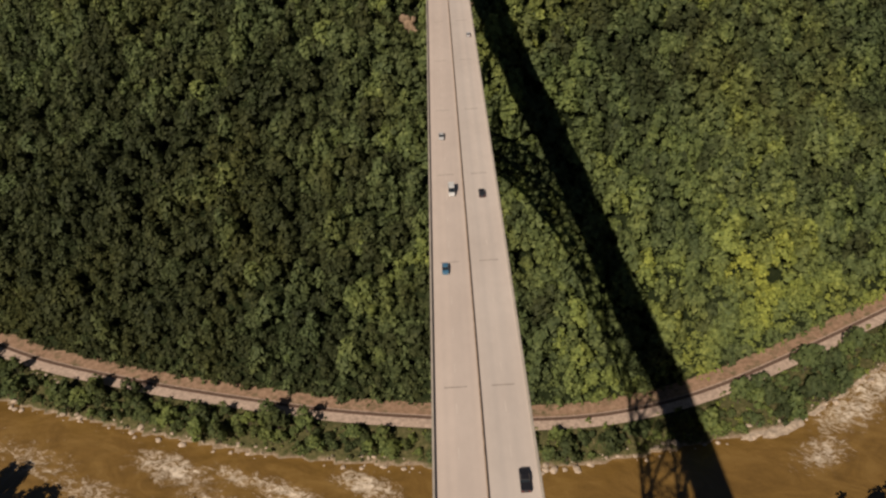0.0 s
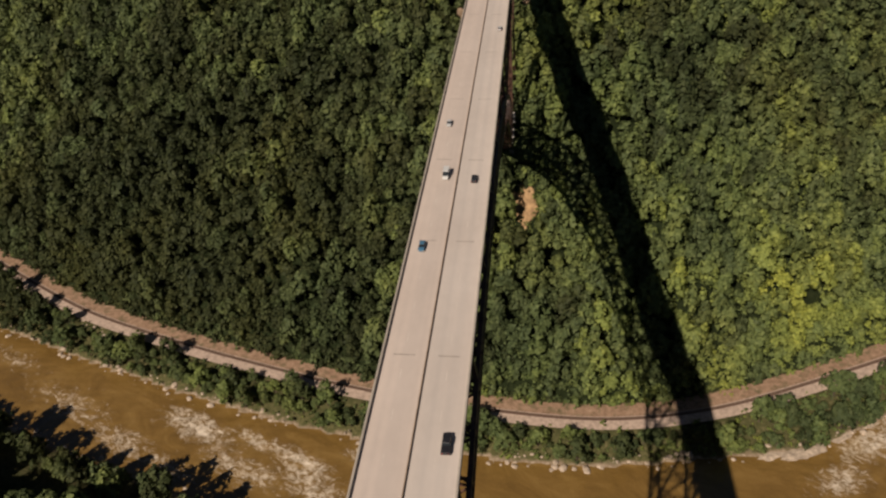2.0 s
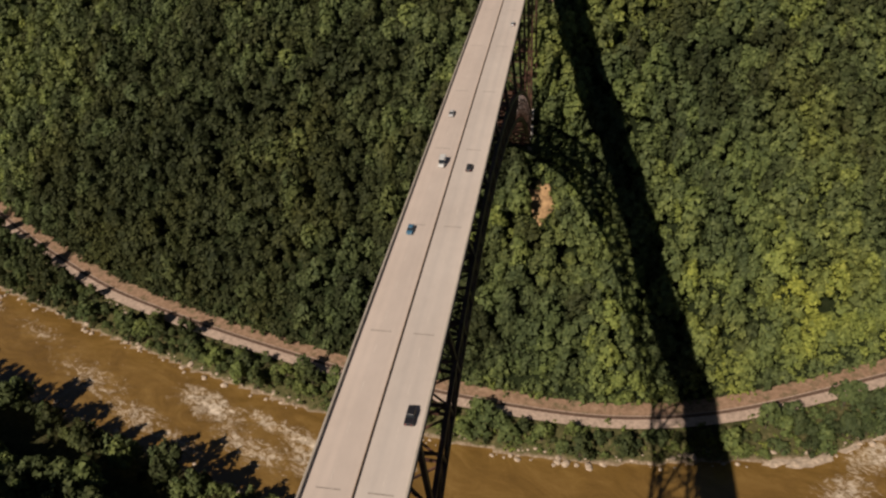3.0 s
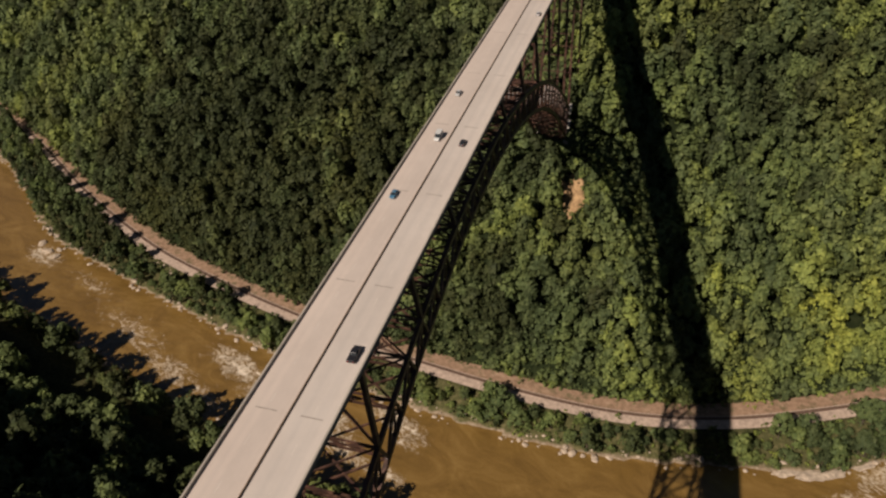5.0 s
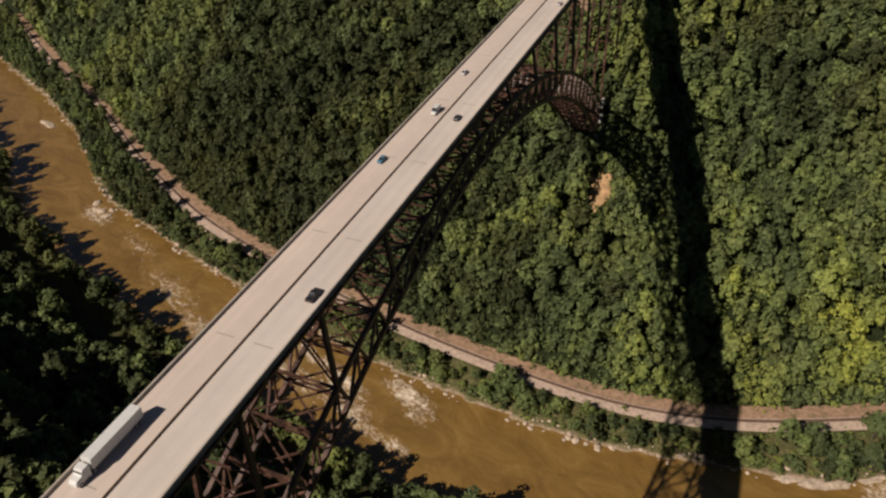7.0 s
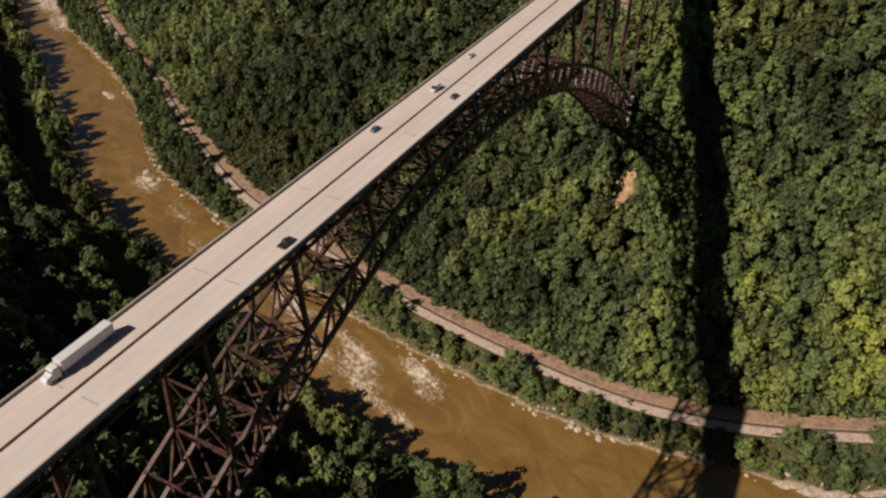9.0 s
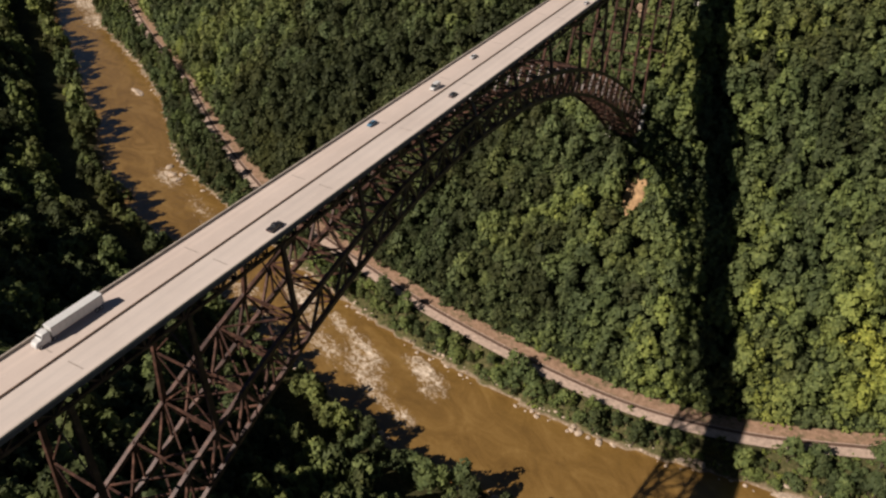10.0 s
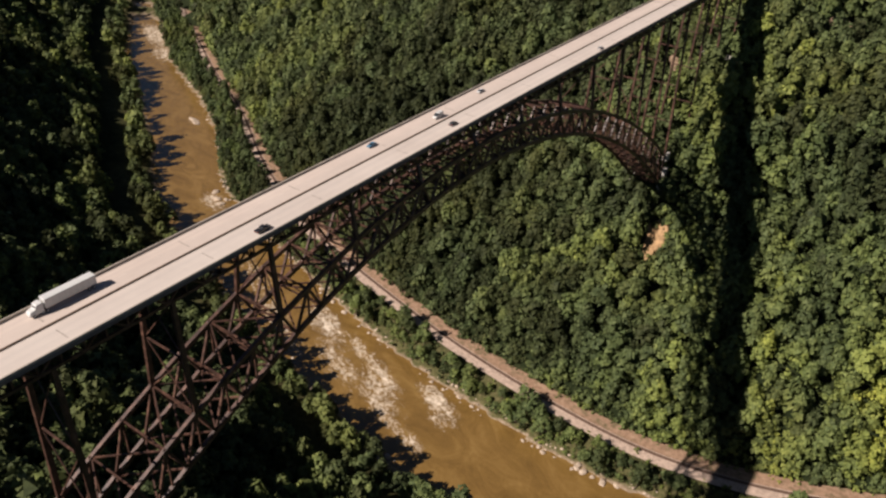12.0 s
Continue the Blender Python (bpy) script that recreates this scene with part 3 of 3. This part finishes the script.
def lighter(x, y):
    """Stands differ in tone: darker upriver and high downriver, paler growth on the lower slope downriver and on the
    shoulder under the bridge. Part of this is the fall of light on the slopes, put into the leaf tone.
    """
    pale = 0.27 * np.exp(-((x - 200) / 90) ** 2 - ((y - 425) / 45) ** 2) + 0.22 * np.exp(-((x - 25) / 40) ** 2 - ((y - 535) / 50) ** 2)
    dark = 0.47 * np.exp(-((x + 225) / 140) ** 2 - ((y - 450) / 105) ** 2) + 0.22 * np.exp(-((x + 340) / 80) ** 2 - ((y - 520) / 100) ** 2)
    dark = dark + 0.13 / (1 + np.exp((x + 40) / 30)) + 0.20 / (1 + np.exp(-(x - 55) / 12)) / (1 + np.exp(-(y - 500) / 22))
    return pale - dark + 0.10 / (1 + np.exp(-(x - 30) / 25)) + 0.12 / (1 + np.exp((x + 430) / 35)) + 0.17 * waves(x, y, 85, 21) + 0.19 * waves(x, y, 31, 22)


def wood(x, y, keep, size, kinds, lift=1.8, spread=0.32, paler=0.0):
    z, dn, ds, dr = heights(x, y)
    ok = keep(x, y, z, dn, ds, dr)
    x, y, z = x[ok], y[ok], z[ok]
    n = len(x)
    s = size * np.clip(rng.lognormal(0, spread, n), 0.55, 1.6)
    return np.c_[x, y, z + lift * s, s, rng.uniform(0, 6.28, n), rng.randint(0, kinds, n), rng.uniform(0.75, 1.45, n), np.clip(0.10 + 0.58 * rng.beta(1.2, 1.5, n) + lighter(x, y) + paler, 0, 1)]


CLEAR = [(20, 457, 13.5), (21, 447, 13), (22, 436, 12), (23, 428, 8), (131, 408, 4), (-29, 574, 9), (17, 568, 9), (76, 626, 9)]


def open_ground(x, y):
    ok = np.ones(len(x), bool)
    for cx, cy, r in CLEAR:
        ok &= np.hypot(x - cx, y - cy) > r
    return ok


def north_keep(x, y, z, dn, ds, dr):
    return (dr > np.interp(x, [-470, -340], [9.5, 15.0]) + 1.5 * waves(x, y, 30, 41)) & open_ground(x, y)


x_, y_ = scatter(-640, 360, 330, 720, 8.8)
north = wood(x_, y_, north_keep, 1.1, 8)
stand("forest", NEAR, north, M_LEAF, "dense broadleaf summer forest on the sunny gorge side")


def gaps(x, y, trees, clear):
    """Plan places farther than clear from every tree."""
    out = np.ones(len(x), bool)
    for i in range(0, len(x), 500):
        d = np.hypot(x[i:i + 500, None] - trees[None, :, 0], y[i:i + 500, None] - trees[None, :, 1]) - 2.7 * trees[None, :, 3]
        out[i:i + 500] = d.min(1) > clear
    return x[out], y[out]


x_, y_ = gaps(*scatter(-640, 360, 330, 720, 6.6), north, 0.0)
stand("undergrowth", FILL, wood(x_, y_, lambda x, y, z, dn, ds, dr: (dr > 14) & open_ground(x, y), 1.25, 5, 0.6, 0.25), M_LEAF, "young trees and bushes in the gaps of the forest", "shrubs")
x_, y_ = scatter(-1400, 500, 330, 1250, 12.6)
far_keep = lambda x, y, z, dn, ds, dr: (dr > 9) & ~((x > -640) & (x < 360) & (y < 720)) & (y < 830 + 0.5 * np.maximum(-400 - x, 0))
stand("forest", FAR, wood(x_, y_, far_keep, 1.35, 5), M_LEAF, "distant broadleaf forest up to the plateau")
# the steep brow below the arch's feet is thick with bushes
x_, y_ = scatter(-48, 72, 446, 496, 3.6)
stand("undergrowth", SHRUB, wood(x_, y_, lambda x, y, z, dn, ds, dr: np.hypot(x - 20, y - 454) > 13, 1.5, 5, 0.6, 0.3, 0.12), M_LEAF, "pale green bushes on the steep brow", "shrubs")
x_, y_ = scatter(2, 40, 430, 472, 1.9)
ragged = lambda x, y, z, dn, ds, dr: (np.hypot(x - 21, y - 455) > 7.5 + 2.5 * waves(x, y, 7, 61)) & (np.hypot(x - 20, y - 450) < 19) & (waves(x, y, 5, 62) > -0.05)
stand("shrubs", SHRUB, wood(x_, y_, ragged, 0.55, 5, 1.6, 0.3, 0.2), M_LEAF, "small green bushes round the bare earth scar", "shrubs")
# a cut for a second, overgrown line runs along the shaded side
corridor = lambda x, y, ds: (ds > np.interp(x, [-300, -100], [25, 30]) + 4 * waves(x, y, 70, 31)) & (ds < np.interp(x, [-300, -100], [54, 47]) + 4 * waves(x, y, 70, 31)) & (x < 40)
x_, y_ = scatter(-620, 330, -70, 420, 8.6)
SEEN = lambda x: np.interp(x, [-620, -300, -150, 0, 100, 330], [150, 60, 40, 0, 40, 150])
south_keep = lambda x, y, z, dn, ds, dr: (ds > 9 + 3 * waves(x, y, 45, 71)) & (ds < 330) & (y > SEEN(x)) & ~corridor(x, y, ds)
south = wood(x_, y_, south_keep, 1.1, 6)
low_belt = -signed(SHORE_S, south[:, 0], south[:, 1]) < 32
south[low_belt, 3] *= 0.8
high_up = south[:, 2] > 58
stand("forest", NEAR, south[~high_up], M_LEAF, "dense broadleaf forest low on the shaded gorge side")
stand("forest", PLAIN, south[high_up], M_LEAF, "dense broadleaf forest high on the shaded gorge side")
x_, y_ = scatter(-1400, -500, 60, 1150, 12.6)
sfar_keep = lambda x, y, z, dn, ds, dr: (ds > 6) & (ds < 560) & ~((x > -620) & (y < 420)) & ~corridor(x, y, ds)
stand("forest", FAR, wood(x_, y_, sfar_keep, 1.35, 5), M_LEAF, "distant broadleaf forest on the shaded gorge side")
# the near rim behind and below the camera
x_, y_ = scatter(-400, 420, -420, 160, 18.0)
rim_side = lambda x, y, z, dn, ds, dr: (ds > 20) & ~((ds < 330) & (y > SEEN(x))) & (np.abs(x) > 16)
stand("forest", FAR, wood(x_, y_, rim_side, 1.8, 5), M_LEAF, "broadleaf forest on the near rim of the gorge")
# far riverside trees below the railway; the near ones are trees of their own
x_, y_ = scatter(-1200, -330, 330, 1100, 7.5)
bank_keep = lambda x, y, z, dn, ds, dr: (dn > 2.4 + 2.2 * waves(x, y, 40, 51)) & (dr < np.interp(x, [-470, -340], [-8.5, -14.0]))
stand("forest", NEAR, wood(x_, y_, bank_keep, 0.74, 8), M_LEAF_BANK, "riverside trees below the railway")


def riverside_trees(spots):
    """Trees of their own, each a trunk and a crown, on shared meshes."""
    made = []
    for i, (v, f) in enumerate(NEAR):
        root = group_root("riverside_tree", (0, 0, 0), "leafy green riverside tree on the bank below the railway", "tree", "trees along the river bank")
        part("trunk", trunk_mesh(), M_BARK, root)
        raw("crown", v + (0, 0, 3.0), f, M_LEAF_BANK, root, {"tone": np.full(len(v), 0.12 + 0.075 * i)})
        made.append(root)
    used = set()
    for x, y, z, s, a, k, tall, tone in spots:
        m = Matrix.LocRotScale((x, y, z - 3.4 * s), Euler((0, 0, a)), (s, s, s * tall * 0.78))
        k = int(k)
        if k not in used:
            used.add(k)
            made[k].matrix_basis = m
        else:
            c = copy_thing(made[k], pose(0, 0, 0))
            c.matrix_basis = m


x_, y_ = scatter(-330, 330, 300, 450, 8.0, 0.8)
near_bank = wood(x_, y_, bank_keep, 0.88, 8, lift=0.8, spread=0.36)
riverside_trees(near_bank[:290])
# shrubs and tall weeds along both edges of the railway and on the shores
x_, y_ = scatter(-600, 340, 300, 620, 4.2, 0.2)
edge_keep = lambda x, y, z, dn, ds, dr: ((dr > 10.5 + 2.4 * waves(x, y, 22, 5)) & (dr < 14)) | ((dr < -8.0 - 1.6 * waves(x, y, 17, 6)) & (dn > 1.6 + 2.2 * waves(x, y, 26, 52)) & (waves(x, y, 13, 53) > -0.35))
stand("shrubs", SHRUB, wood(x_, y_, edge_keep, 0.75, 5, 0.4, 0.4, 0.26), M_LEAF_BANK, "low shrubs and weeds beside the railway and the shore", "shrubs")
# bushes that close the forest's edge down to the verge
x_, y_ = scatter(-640, 360, 330, 720, 4.6, 0.9)
rim_keep = lambda x, y, z, dn, ds, dr: (dr > np.interp(x, [-470, -340], [8.0, 11.6]) + 1.6 * waves(x, y, 25, 42)) & (dr < 34)
stand("undergrowth", SHRUB, wood(x_, y_, rim_keep, 1.9, 5, 0.2, 0.3), M_LEAF, "dense bushes along the lower edge of the forest", "shrubs")


# ---- rocks ----
def boulder(seed, rough=0.25):
    bm = bmesh.new()
    bmesh.ops.create_icosphere(bm, subdivisions=2, radius=1.0)
    for v in bm.verts:
        n = noise.noise(v.co * 1.1 + Vector((seed * 7.3, seed, 0))) + 0.5 * noise.noise(v.co * 2.7 + Vector((0, seed * 3.1, 5)))
        v.co *= 1 + rough * 1.6 * n
        v.co.z *= 0.5
    return bm


def shore_rocks(name, line, side, x0, x1, count, label, off=0.0):
    """Boulders strewn along a shore, joined."""
    base = []
    for s in range(5):
        bm = boulder(s)
        base.append((np.array([v.co[:] for v in bm.verts]), np.array([[v.index for v in f.verts] for f in bm.faces])))
        bm.free()
    V, F, n0 = [], [], 0
    for _ in range(count):
        x = rng.uniform(x0, x1)
        if waves(np.array([x]), np.array([0.0]), 60, 12)[0] < rng.uniform(-1.1, 0.5):
            continue
        y = np.interp(x, line[:, 0], line[:, 1]) + off + side * rng.uniform(-4.5, 5)
        s = min(rng.lognormal(0.0, 0.5), 2.3)
        v, f = base[rng.randint(5)]
        a = rng.uniform(0, 6.28)
        R = np.array([[math.cos(a), math.sin(a), 0], [-math.sin(a), math.cos(a), 0], [0, 0, 1]]) * s * np.array([[1.0], [rng.uniform(.6, 1.5)], [1.0]])
        z = max(float(heights([x], [y])[0][0]), -0.2)
        V.append(v @ R + (x, y, z + 0.15 * s)), F.append(f + n0)
        n0 += len(v)
    return tagged(raw(name, np.concatenate(V), np.concatenate(F), M_ROCK), label, "rocks", kind="stuff")


shore_rocks("shore_rocks", SHORE_N, 1, -700, 330, 430, "pale grey boulders strewn along the sunny shore")
shore_rocks("shore_rocks", SHORE_S, -1, -500, 100, 160, "pale grey boulders along the wooded shore")


shore_rocks("trackside_rocks", RAIL, 1, -560, -285, 150, "pale broken rocks and blocks beside the railway", -9.0)


def rock(name, at, size, spin, mat, label, category, seed, group=""):
    ob = part(name, boulder(seed, 0.35), mat)
    ob.matrix_world = Matrix.LocRotScale(at, Euler((0, 0, spin)), size)
    return tagged(ob, label, category, group)


rock("river_rock", (-588, 533, 0.4), (13, 4.2, 2.6), -0.35, M_ROCK, "long flat pale rock lying bare in mid-river", "rock", 3)
for i, (x, y, r) in enumerate([(-416, 416, 6), (-404, 411, 4), (-428, 424, 5), (-408, 420, 3.5)]):
    rock("river_rock", (x, y, 0.3), (r, r * 0.6, r * 0.6), i * 0.9, M_ROCK, "pale angular boulder at the river's edge", "rock", 20 + i, "boulders at the river bend")
for i, (x, y, r) in enumerate([(160, 331, 6), (176, 329, 8), (190, 330, 9), (203, 335, 7), (222, 347, 7), (240, 358, 6), (258, 370, 7)]):
    rock("rock_ledge", (x, y + 3, 0.5), (r * 1.2, r * 0.5, 1.7), 0.3 + i * 0.05, M_ROCK, "low pale rock ledge on the shore", "rock", 40 + i, "ledges along the shore")


def outcrop(at, size, spin, seed, label):
    """A broken face of sandstone: cracked, stepped blocks of many sizes leaning on one another."""
    r = random.Random(seed)
    root = group_root("rock_outcrop", at, label, "cliff", "rock outcrops in the forest")
    for k in range(16):
        u, w = r.uniform(-0.5, 0.5), r.uniform(0, 1)
        bm = boulder(r.randint(0, 99), 0.3)
        for v in bm.verts:
            m = max(abs(v.co.x), abs(v.co.y), abs(v.co.z) / 0.62)
            v.co *= 0.5 + 0.5 / m
        spread = 1 - 0.55 * w * r.random()
        size_k = Matrix.Diagonal((size[0] * r.uniform(0.10, 0.24), size[1] * r.uniform(0.25, 0.5), size[2] * r.uniform(0.25, 0.6), 1))
        turn = Euler((r.uniform(-.25, .25), r.uniform(-.3, .3), r.uniform(-.6, .6))).to_matrix().to_4x4()
        bmesh.ops.transform(bm, verts=bm.verts, matrix=Matrix.Translation((u * size[0] * spread, w * size[1] * 0.9, (w - 0.55) * size[2])) @ turn @ size_k)
        part("rock_block", bm, M_CLIFF, root)
    root.rotation_euler.z = spin
    return root


outcrop((-29, 574, 187), (11, 6, 11), 0.1, 5, "tan sandstone outcrop standing out of the forest")
outcrop((17, 569, 192), (12, 7, 15), -0.15, 6, "tan sandstone cliff beside the bridge columns")
outcrop((76, 628, 228), (16, 8, 15), 0.2, 7, "pale sandstone cliff under the gorge rim")
outcrop((-4, 630, 228), (14, 8, 14), 0.0, 8, "tan sandstone cliff near the bridge end")
# bare landslip scar: a shallow dished sheet of tan earth
n_ = 35
u_ = np.linspace(-1, 1, n_)
SX, SY = np.meshgrid(20 + 17 * u_, 453 + 19 * u_)
edge = np.hypot((SX - 21) / (13 + 0.6 * (SY - 455)).clip(4.5, 15), (SY - 455) / 18) + 0.14 * (waves(SX.ravel(), SY.ravel(), 11, 35) + waves(SX.ravel(), SY.ravel(), 5, 36)).reshape(SX.shape)
sz = heights(SX.ravel(), SY.ravel())[0].reshape(SX.shape) + 6.0 * np.clip(0.62 - edge, -0.8, 0.3) + 0.25 * waves(SX.ravel(), SY.ravel(), 4, 34).reshape(SX.shape)
i_ = (np.arange(n_ - 1)[:, None] * n_ + np.arange(n_ - 1)[None, :]).ravel()
scar = raw("earth_scar", np.stack([SX.ravel(), SY.ravel(), sz.ravel()], 1), np.stack([i_, i_ + 1, i_ + n_ + 1, i_ + n_], 1), M_SCAR)
tagged(scar, "bare tan earth scar on the forested slope", "ground", kind="structure")


# ---- vehicles ----
def paint(name, colour, rough=0.35):
    return plain(name, colour, rough, 0.0, 0.5, 0.06, 1.5)


M_WHITE = paint("white vehicle paint", (0.62, 0.62, 0.60))
M_BLUE = paint("blue vehicle paint", (0.06, 0.16, 0.26))
M_DARK = paint("black vehicle paint", (0.02, 0.02, 0.024))
M_SILVER = paint("silver vehicle paint", (0.48, 0.48, 0.48))
M_GLASS = plain("tinted vehicle glass", (0.02, 0.025, 0.03), 0.08, 0.0, 0.6, 0.1, 1.0)
M_TYRE = plain("tyre rubber", (0.02, 0.02, 0.02), 0.9)
M_LAMP = plain("lamp lens", (0.6, 0.58, 0.5), 0.2)
M_TAIL = plain("red lamp lens", (0.35, 0.02, 0.02), 0.25)


def loft(rows):
    """A closed body from cross-sections along y: (y, half width, bottom, top, top half width)."""
    bm = bmesh.new()
    rings = []
    for y, w, z0, z1, wt in rows:
        rings.append([bm.verts.new(c) for c in ((-w, y, z0), (w, y, z0), (w, y, z0 + (z1 - z0) * 0.55), (wt, y, z1), (-wt, y, z1), (-w, y, z0 + (z1 - z0) * 0.55))])
    for a, b in zip(rings[:-1], rings[1:]):
        for k in range(6):
            bm.faces.new((a[k], a[(k + 1) % 6], b[(k + 1) % 6], b[k]))
    bm.faces.new(rings[0][::-1]), bm.faces.new(rings[-1])
    bmesh.ops.recalc_face_normals(bm, faces=bm.faces)
    bmesh.ops.bevel(bm, geom=list(bm.edges), offset=0.035, segments=1, affect="EDGES")
    return bm


def wheel(parent, x, y, r=0.34):
    bm = bmesh.new()
    bmesh.ops.create_cone(bm, segments=18, radius1=r, radius2=r, depth=0.24, cap_ends=True, matrix=pose(x, y, r, 0, 90, 0))
    w = part("wheel", bm, M_TYRE, parent)
    bm = bmesh.new()
    bmesh.ops.create_cone(bm, segments=12, radius1=r * 0.6, radius2=r * 0.55, depth=0.26, cap_ends=True, matrix=pose(x, y, r, 0, 90, 0))
    part("rim", bm, M_SILVER, w)


def lamps(parent, half, yf, yb, z):
    for s in (-1, 1):
        bm = bmesh.new()
        add_box(bm, (0.34, 0.08, 0.16), (s * half, yf, z), 0.02)
        part("headlight", bm, M_LAMP, parent)
        bm = bmesh.new()
        add_box(bm, (0.26, 0.08, 0.2), (s * half, yb, z + 0.08), 0.02)
        part("tail_light", bm, M_TAIL, parent)


def car(at, turn, mat, label, tall=1.5, kind="car", pickup=False, van=False):
    """Front towards +y."""
    root = group_root(kind, (0, 0, 0), label, kind)
    if van:
        body = [(-2.7, 0.95, 0.35, 1.0, 0.93), (-2.65, 0.98, 0.32, 1.25, 0.95), (1.6, 0.98, 0.32, 1.25, 0.94), (2.5, 0.93, 0.35, 1.05, 0.85), (2.75, 0.8, 0.4, 0.85, 0.7)]
        cab = [(-2.66, 0.93, 1.2, 2.2, 0.84), (-2.55, 0.95, 1.2, 2.35, 0.84), (0.9, 0.95, 1.2, 2.35, 0.84), (1.75, 0.9, 1.2, 1.35, 0.8)]
    elif pickup:
        body = [(-2.75, 0.95, 0.45, 0.95, 0.93), (-2.7, 0.98, 0.42, 1.1, 0.95), (1.3, 0.98, 0.42, 1.12, 0.94), (2.5, 0.95, 0.45, 1.08, 0.88), (2.75, 0.85, 0.5, 0.9, 0.75)]
        cab = [(-0.9, 0.9, 1.05, 1.2, 0.85), (-0.7, 0.92, 1.05, 1.8, 0.74), (0.7, 0.92, 1.05, 1.82, 0.74), (1.45, 0.88, 1.05, 1.2, 0.8)]
    else:
        body = [(-2.25, 0.8, 0.4, 0.8, 0.7), (-2.1, 0.88, 0.3, 0.98, 0.82), (1.2, 0.9, 0.28, 0.95, 0.84), (2.0, 0.86, 0.3, 0.82, 0.75), (2.28, 0.7, 0.38, 0.65, 0.6)]
        cab = [(-1.75, 0.8, 0.9, 1.0, 0.74), (-1.1, 0.82, 0.9, tall - 0.06, 0.64), (0.25, 0.82, 0.9, tall, 0.64), (1.15, 0.8, 0.9, 0.98, 0.72)]
    part("body", loft(body), mat, root)
    shell = part("cabin", loft([(y, w * 0.985, z0, z1 - 0.09, wt) for y, w, z0, z1, wt in cab]), M_GLASS, root, "dark tinted window glass")
    ys_c = [c[0] for c in cab]
    top = cab[1][3]
    bm = bmesh.new()
    add_box(bm, (cab[1][4] * 2.02, ys_c[2] - ys_c[1] + 0.1, 0.12), (0, (ys_c[1] + ys_c[2]) / 2, top - 0.06), 0.04)
    part("roof", bm, mat, shell)
    if van:
        for s in (-1, 1):
            bm = bmesh.new()
            add_box(bm, (0.06, 2.9, 0.95), (s * 0.94, -1.2, 1.75), 0.02)
            part("side_panel", bm, mat, root)
    y_w = 1.75 if (van or pickup) else 1.38
    for s in (-1, 1):
        for y in (-y_w, y_w):
            wheel(root, s * 0.82, y, 0.38 if (van or pickup) else 0.33)
    lamps(root, 0.62, body[-1][0] - 0.03, body[0][0] + 0.0, 0.68)
    root.matrix_basis = pose(*at, 0, 0, turn)
    return root


def semi_truck(at, turn):
    root = group_root("semi_truck", (0, 0, 0), "white semi-trailer truck driving on the bridge roadway", "truck")
    bm = bmesh.new()
    add_box(bm, (2.55, 14.8, 2.75), (0, -3.4, 2.68), 0.05)
    trailer = part("trailer", bm, M_WHITE, root, "long white box trailer")
    for k in range(9):
        bm = bmesh.new()
        add_box(bm, (2.6, 0.07, 2.7), (0, -10.2 + k * 1.7, 2.68))
        part("trailer_rib", bm, M_SILVER, trailer)
    part("cab", loft([(4.5, 1.18, 0.75, 3.0, 1.12), (4.6, 1.2, 0.7, 3.5, 1.1), (6.1, 1.2, 0.7, 3.35, 1.02), (6.75, 1.16, 0.7, 2.2, 1.0), (7.9, 1.08, 0.65, 1.95, 0.9), (8.3, 1.0, 0.65, 1.5, 0.85)]), M_WHITE, root)
    bm = bmesh.new()
    add_box(bm, (1.95, 0.1, 0.75), (0, 6.5, 2.62), 0.03)
    part("windscreen", bm, M_GLASS, root)
    bm = bmesh.new()
    add_box(bm, (0.9, 18.0, 0.3), (0, -1.2, 1.05), 0.03)
    part("chassis", bm, M_DARK, root)
    for y in (-9.8, -8.5, 3.6, 4.9, 7.3):
        for s in (-1, 1):
            wheel(root, s * 1.05, y, 0.52)
    lamps(root, 0.8, 8.22, -10.82, 1.0)
    root.matrix_basis = pose(*at, 0, 0, turn)
    return root


semi_truck((-6.6, 37.5, DECK), 180)
car((-6.4, 166.0, DECK), 180, M_BLUE, "blue saloon car driving on the bridge roadway")
car((-3.6, 205.0, DECK), 180, M_WHITE, "white van driving on the bridge roadway", kind="van", van=True)
car((-6.0, 241.0, DECK), 180, M_SILVER, "small silver car driving on the bridge roadway")
car((7.2, 97.0, DECK), 0, M_DARK, "black pickup truck driving on the bridge roadway", kind="pickup", pickup=True)
car((5.4, 203.0, DECK), 0, M_DARK, "dark saloon car on the bridge roadway")
car((7.6, 335.0, DECK), 0, M_SILVER, "small silver car far along the bridge roadway")
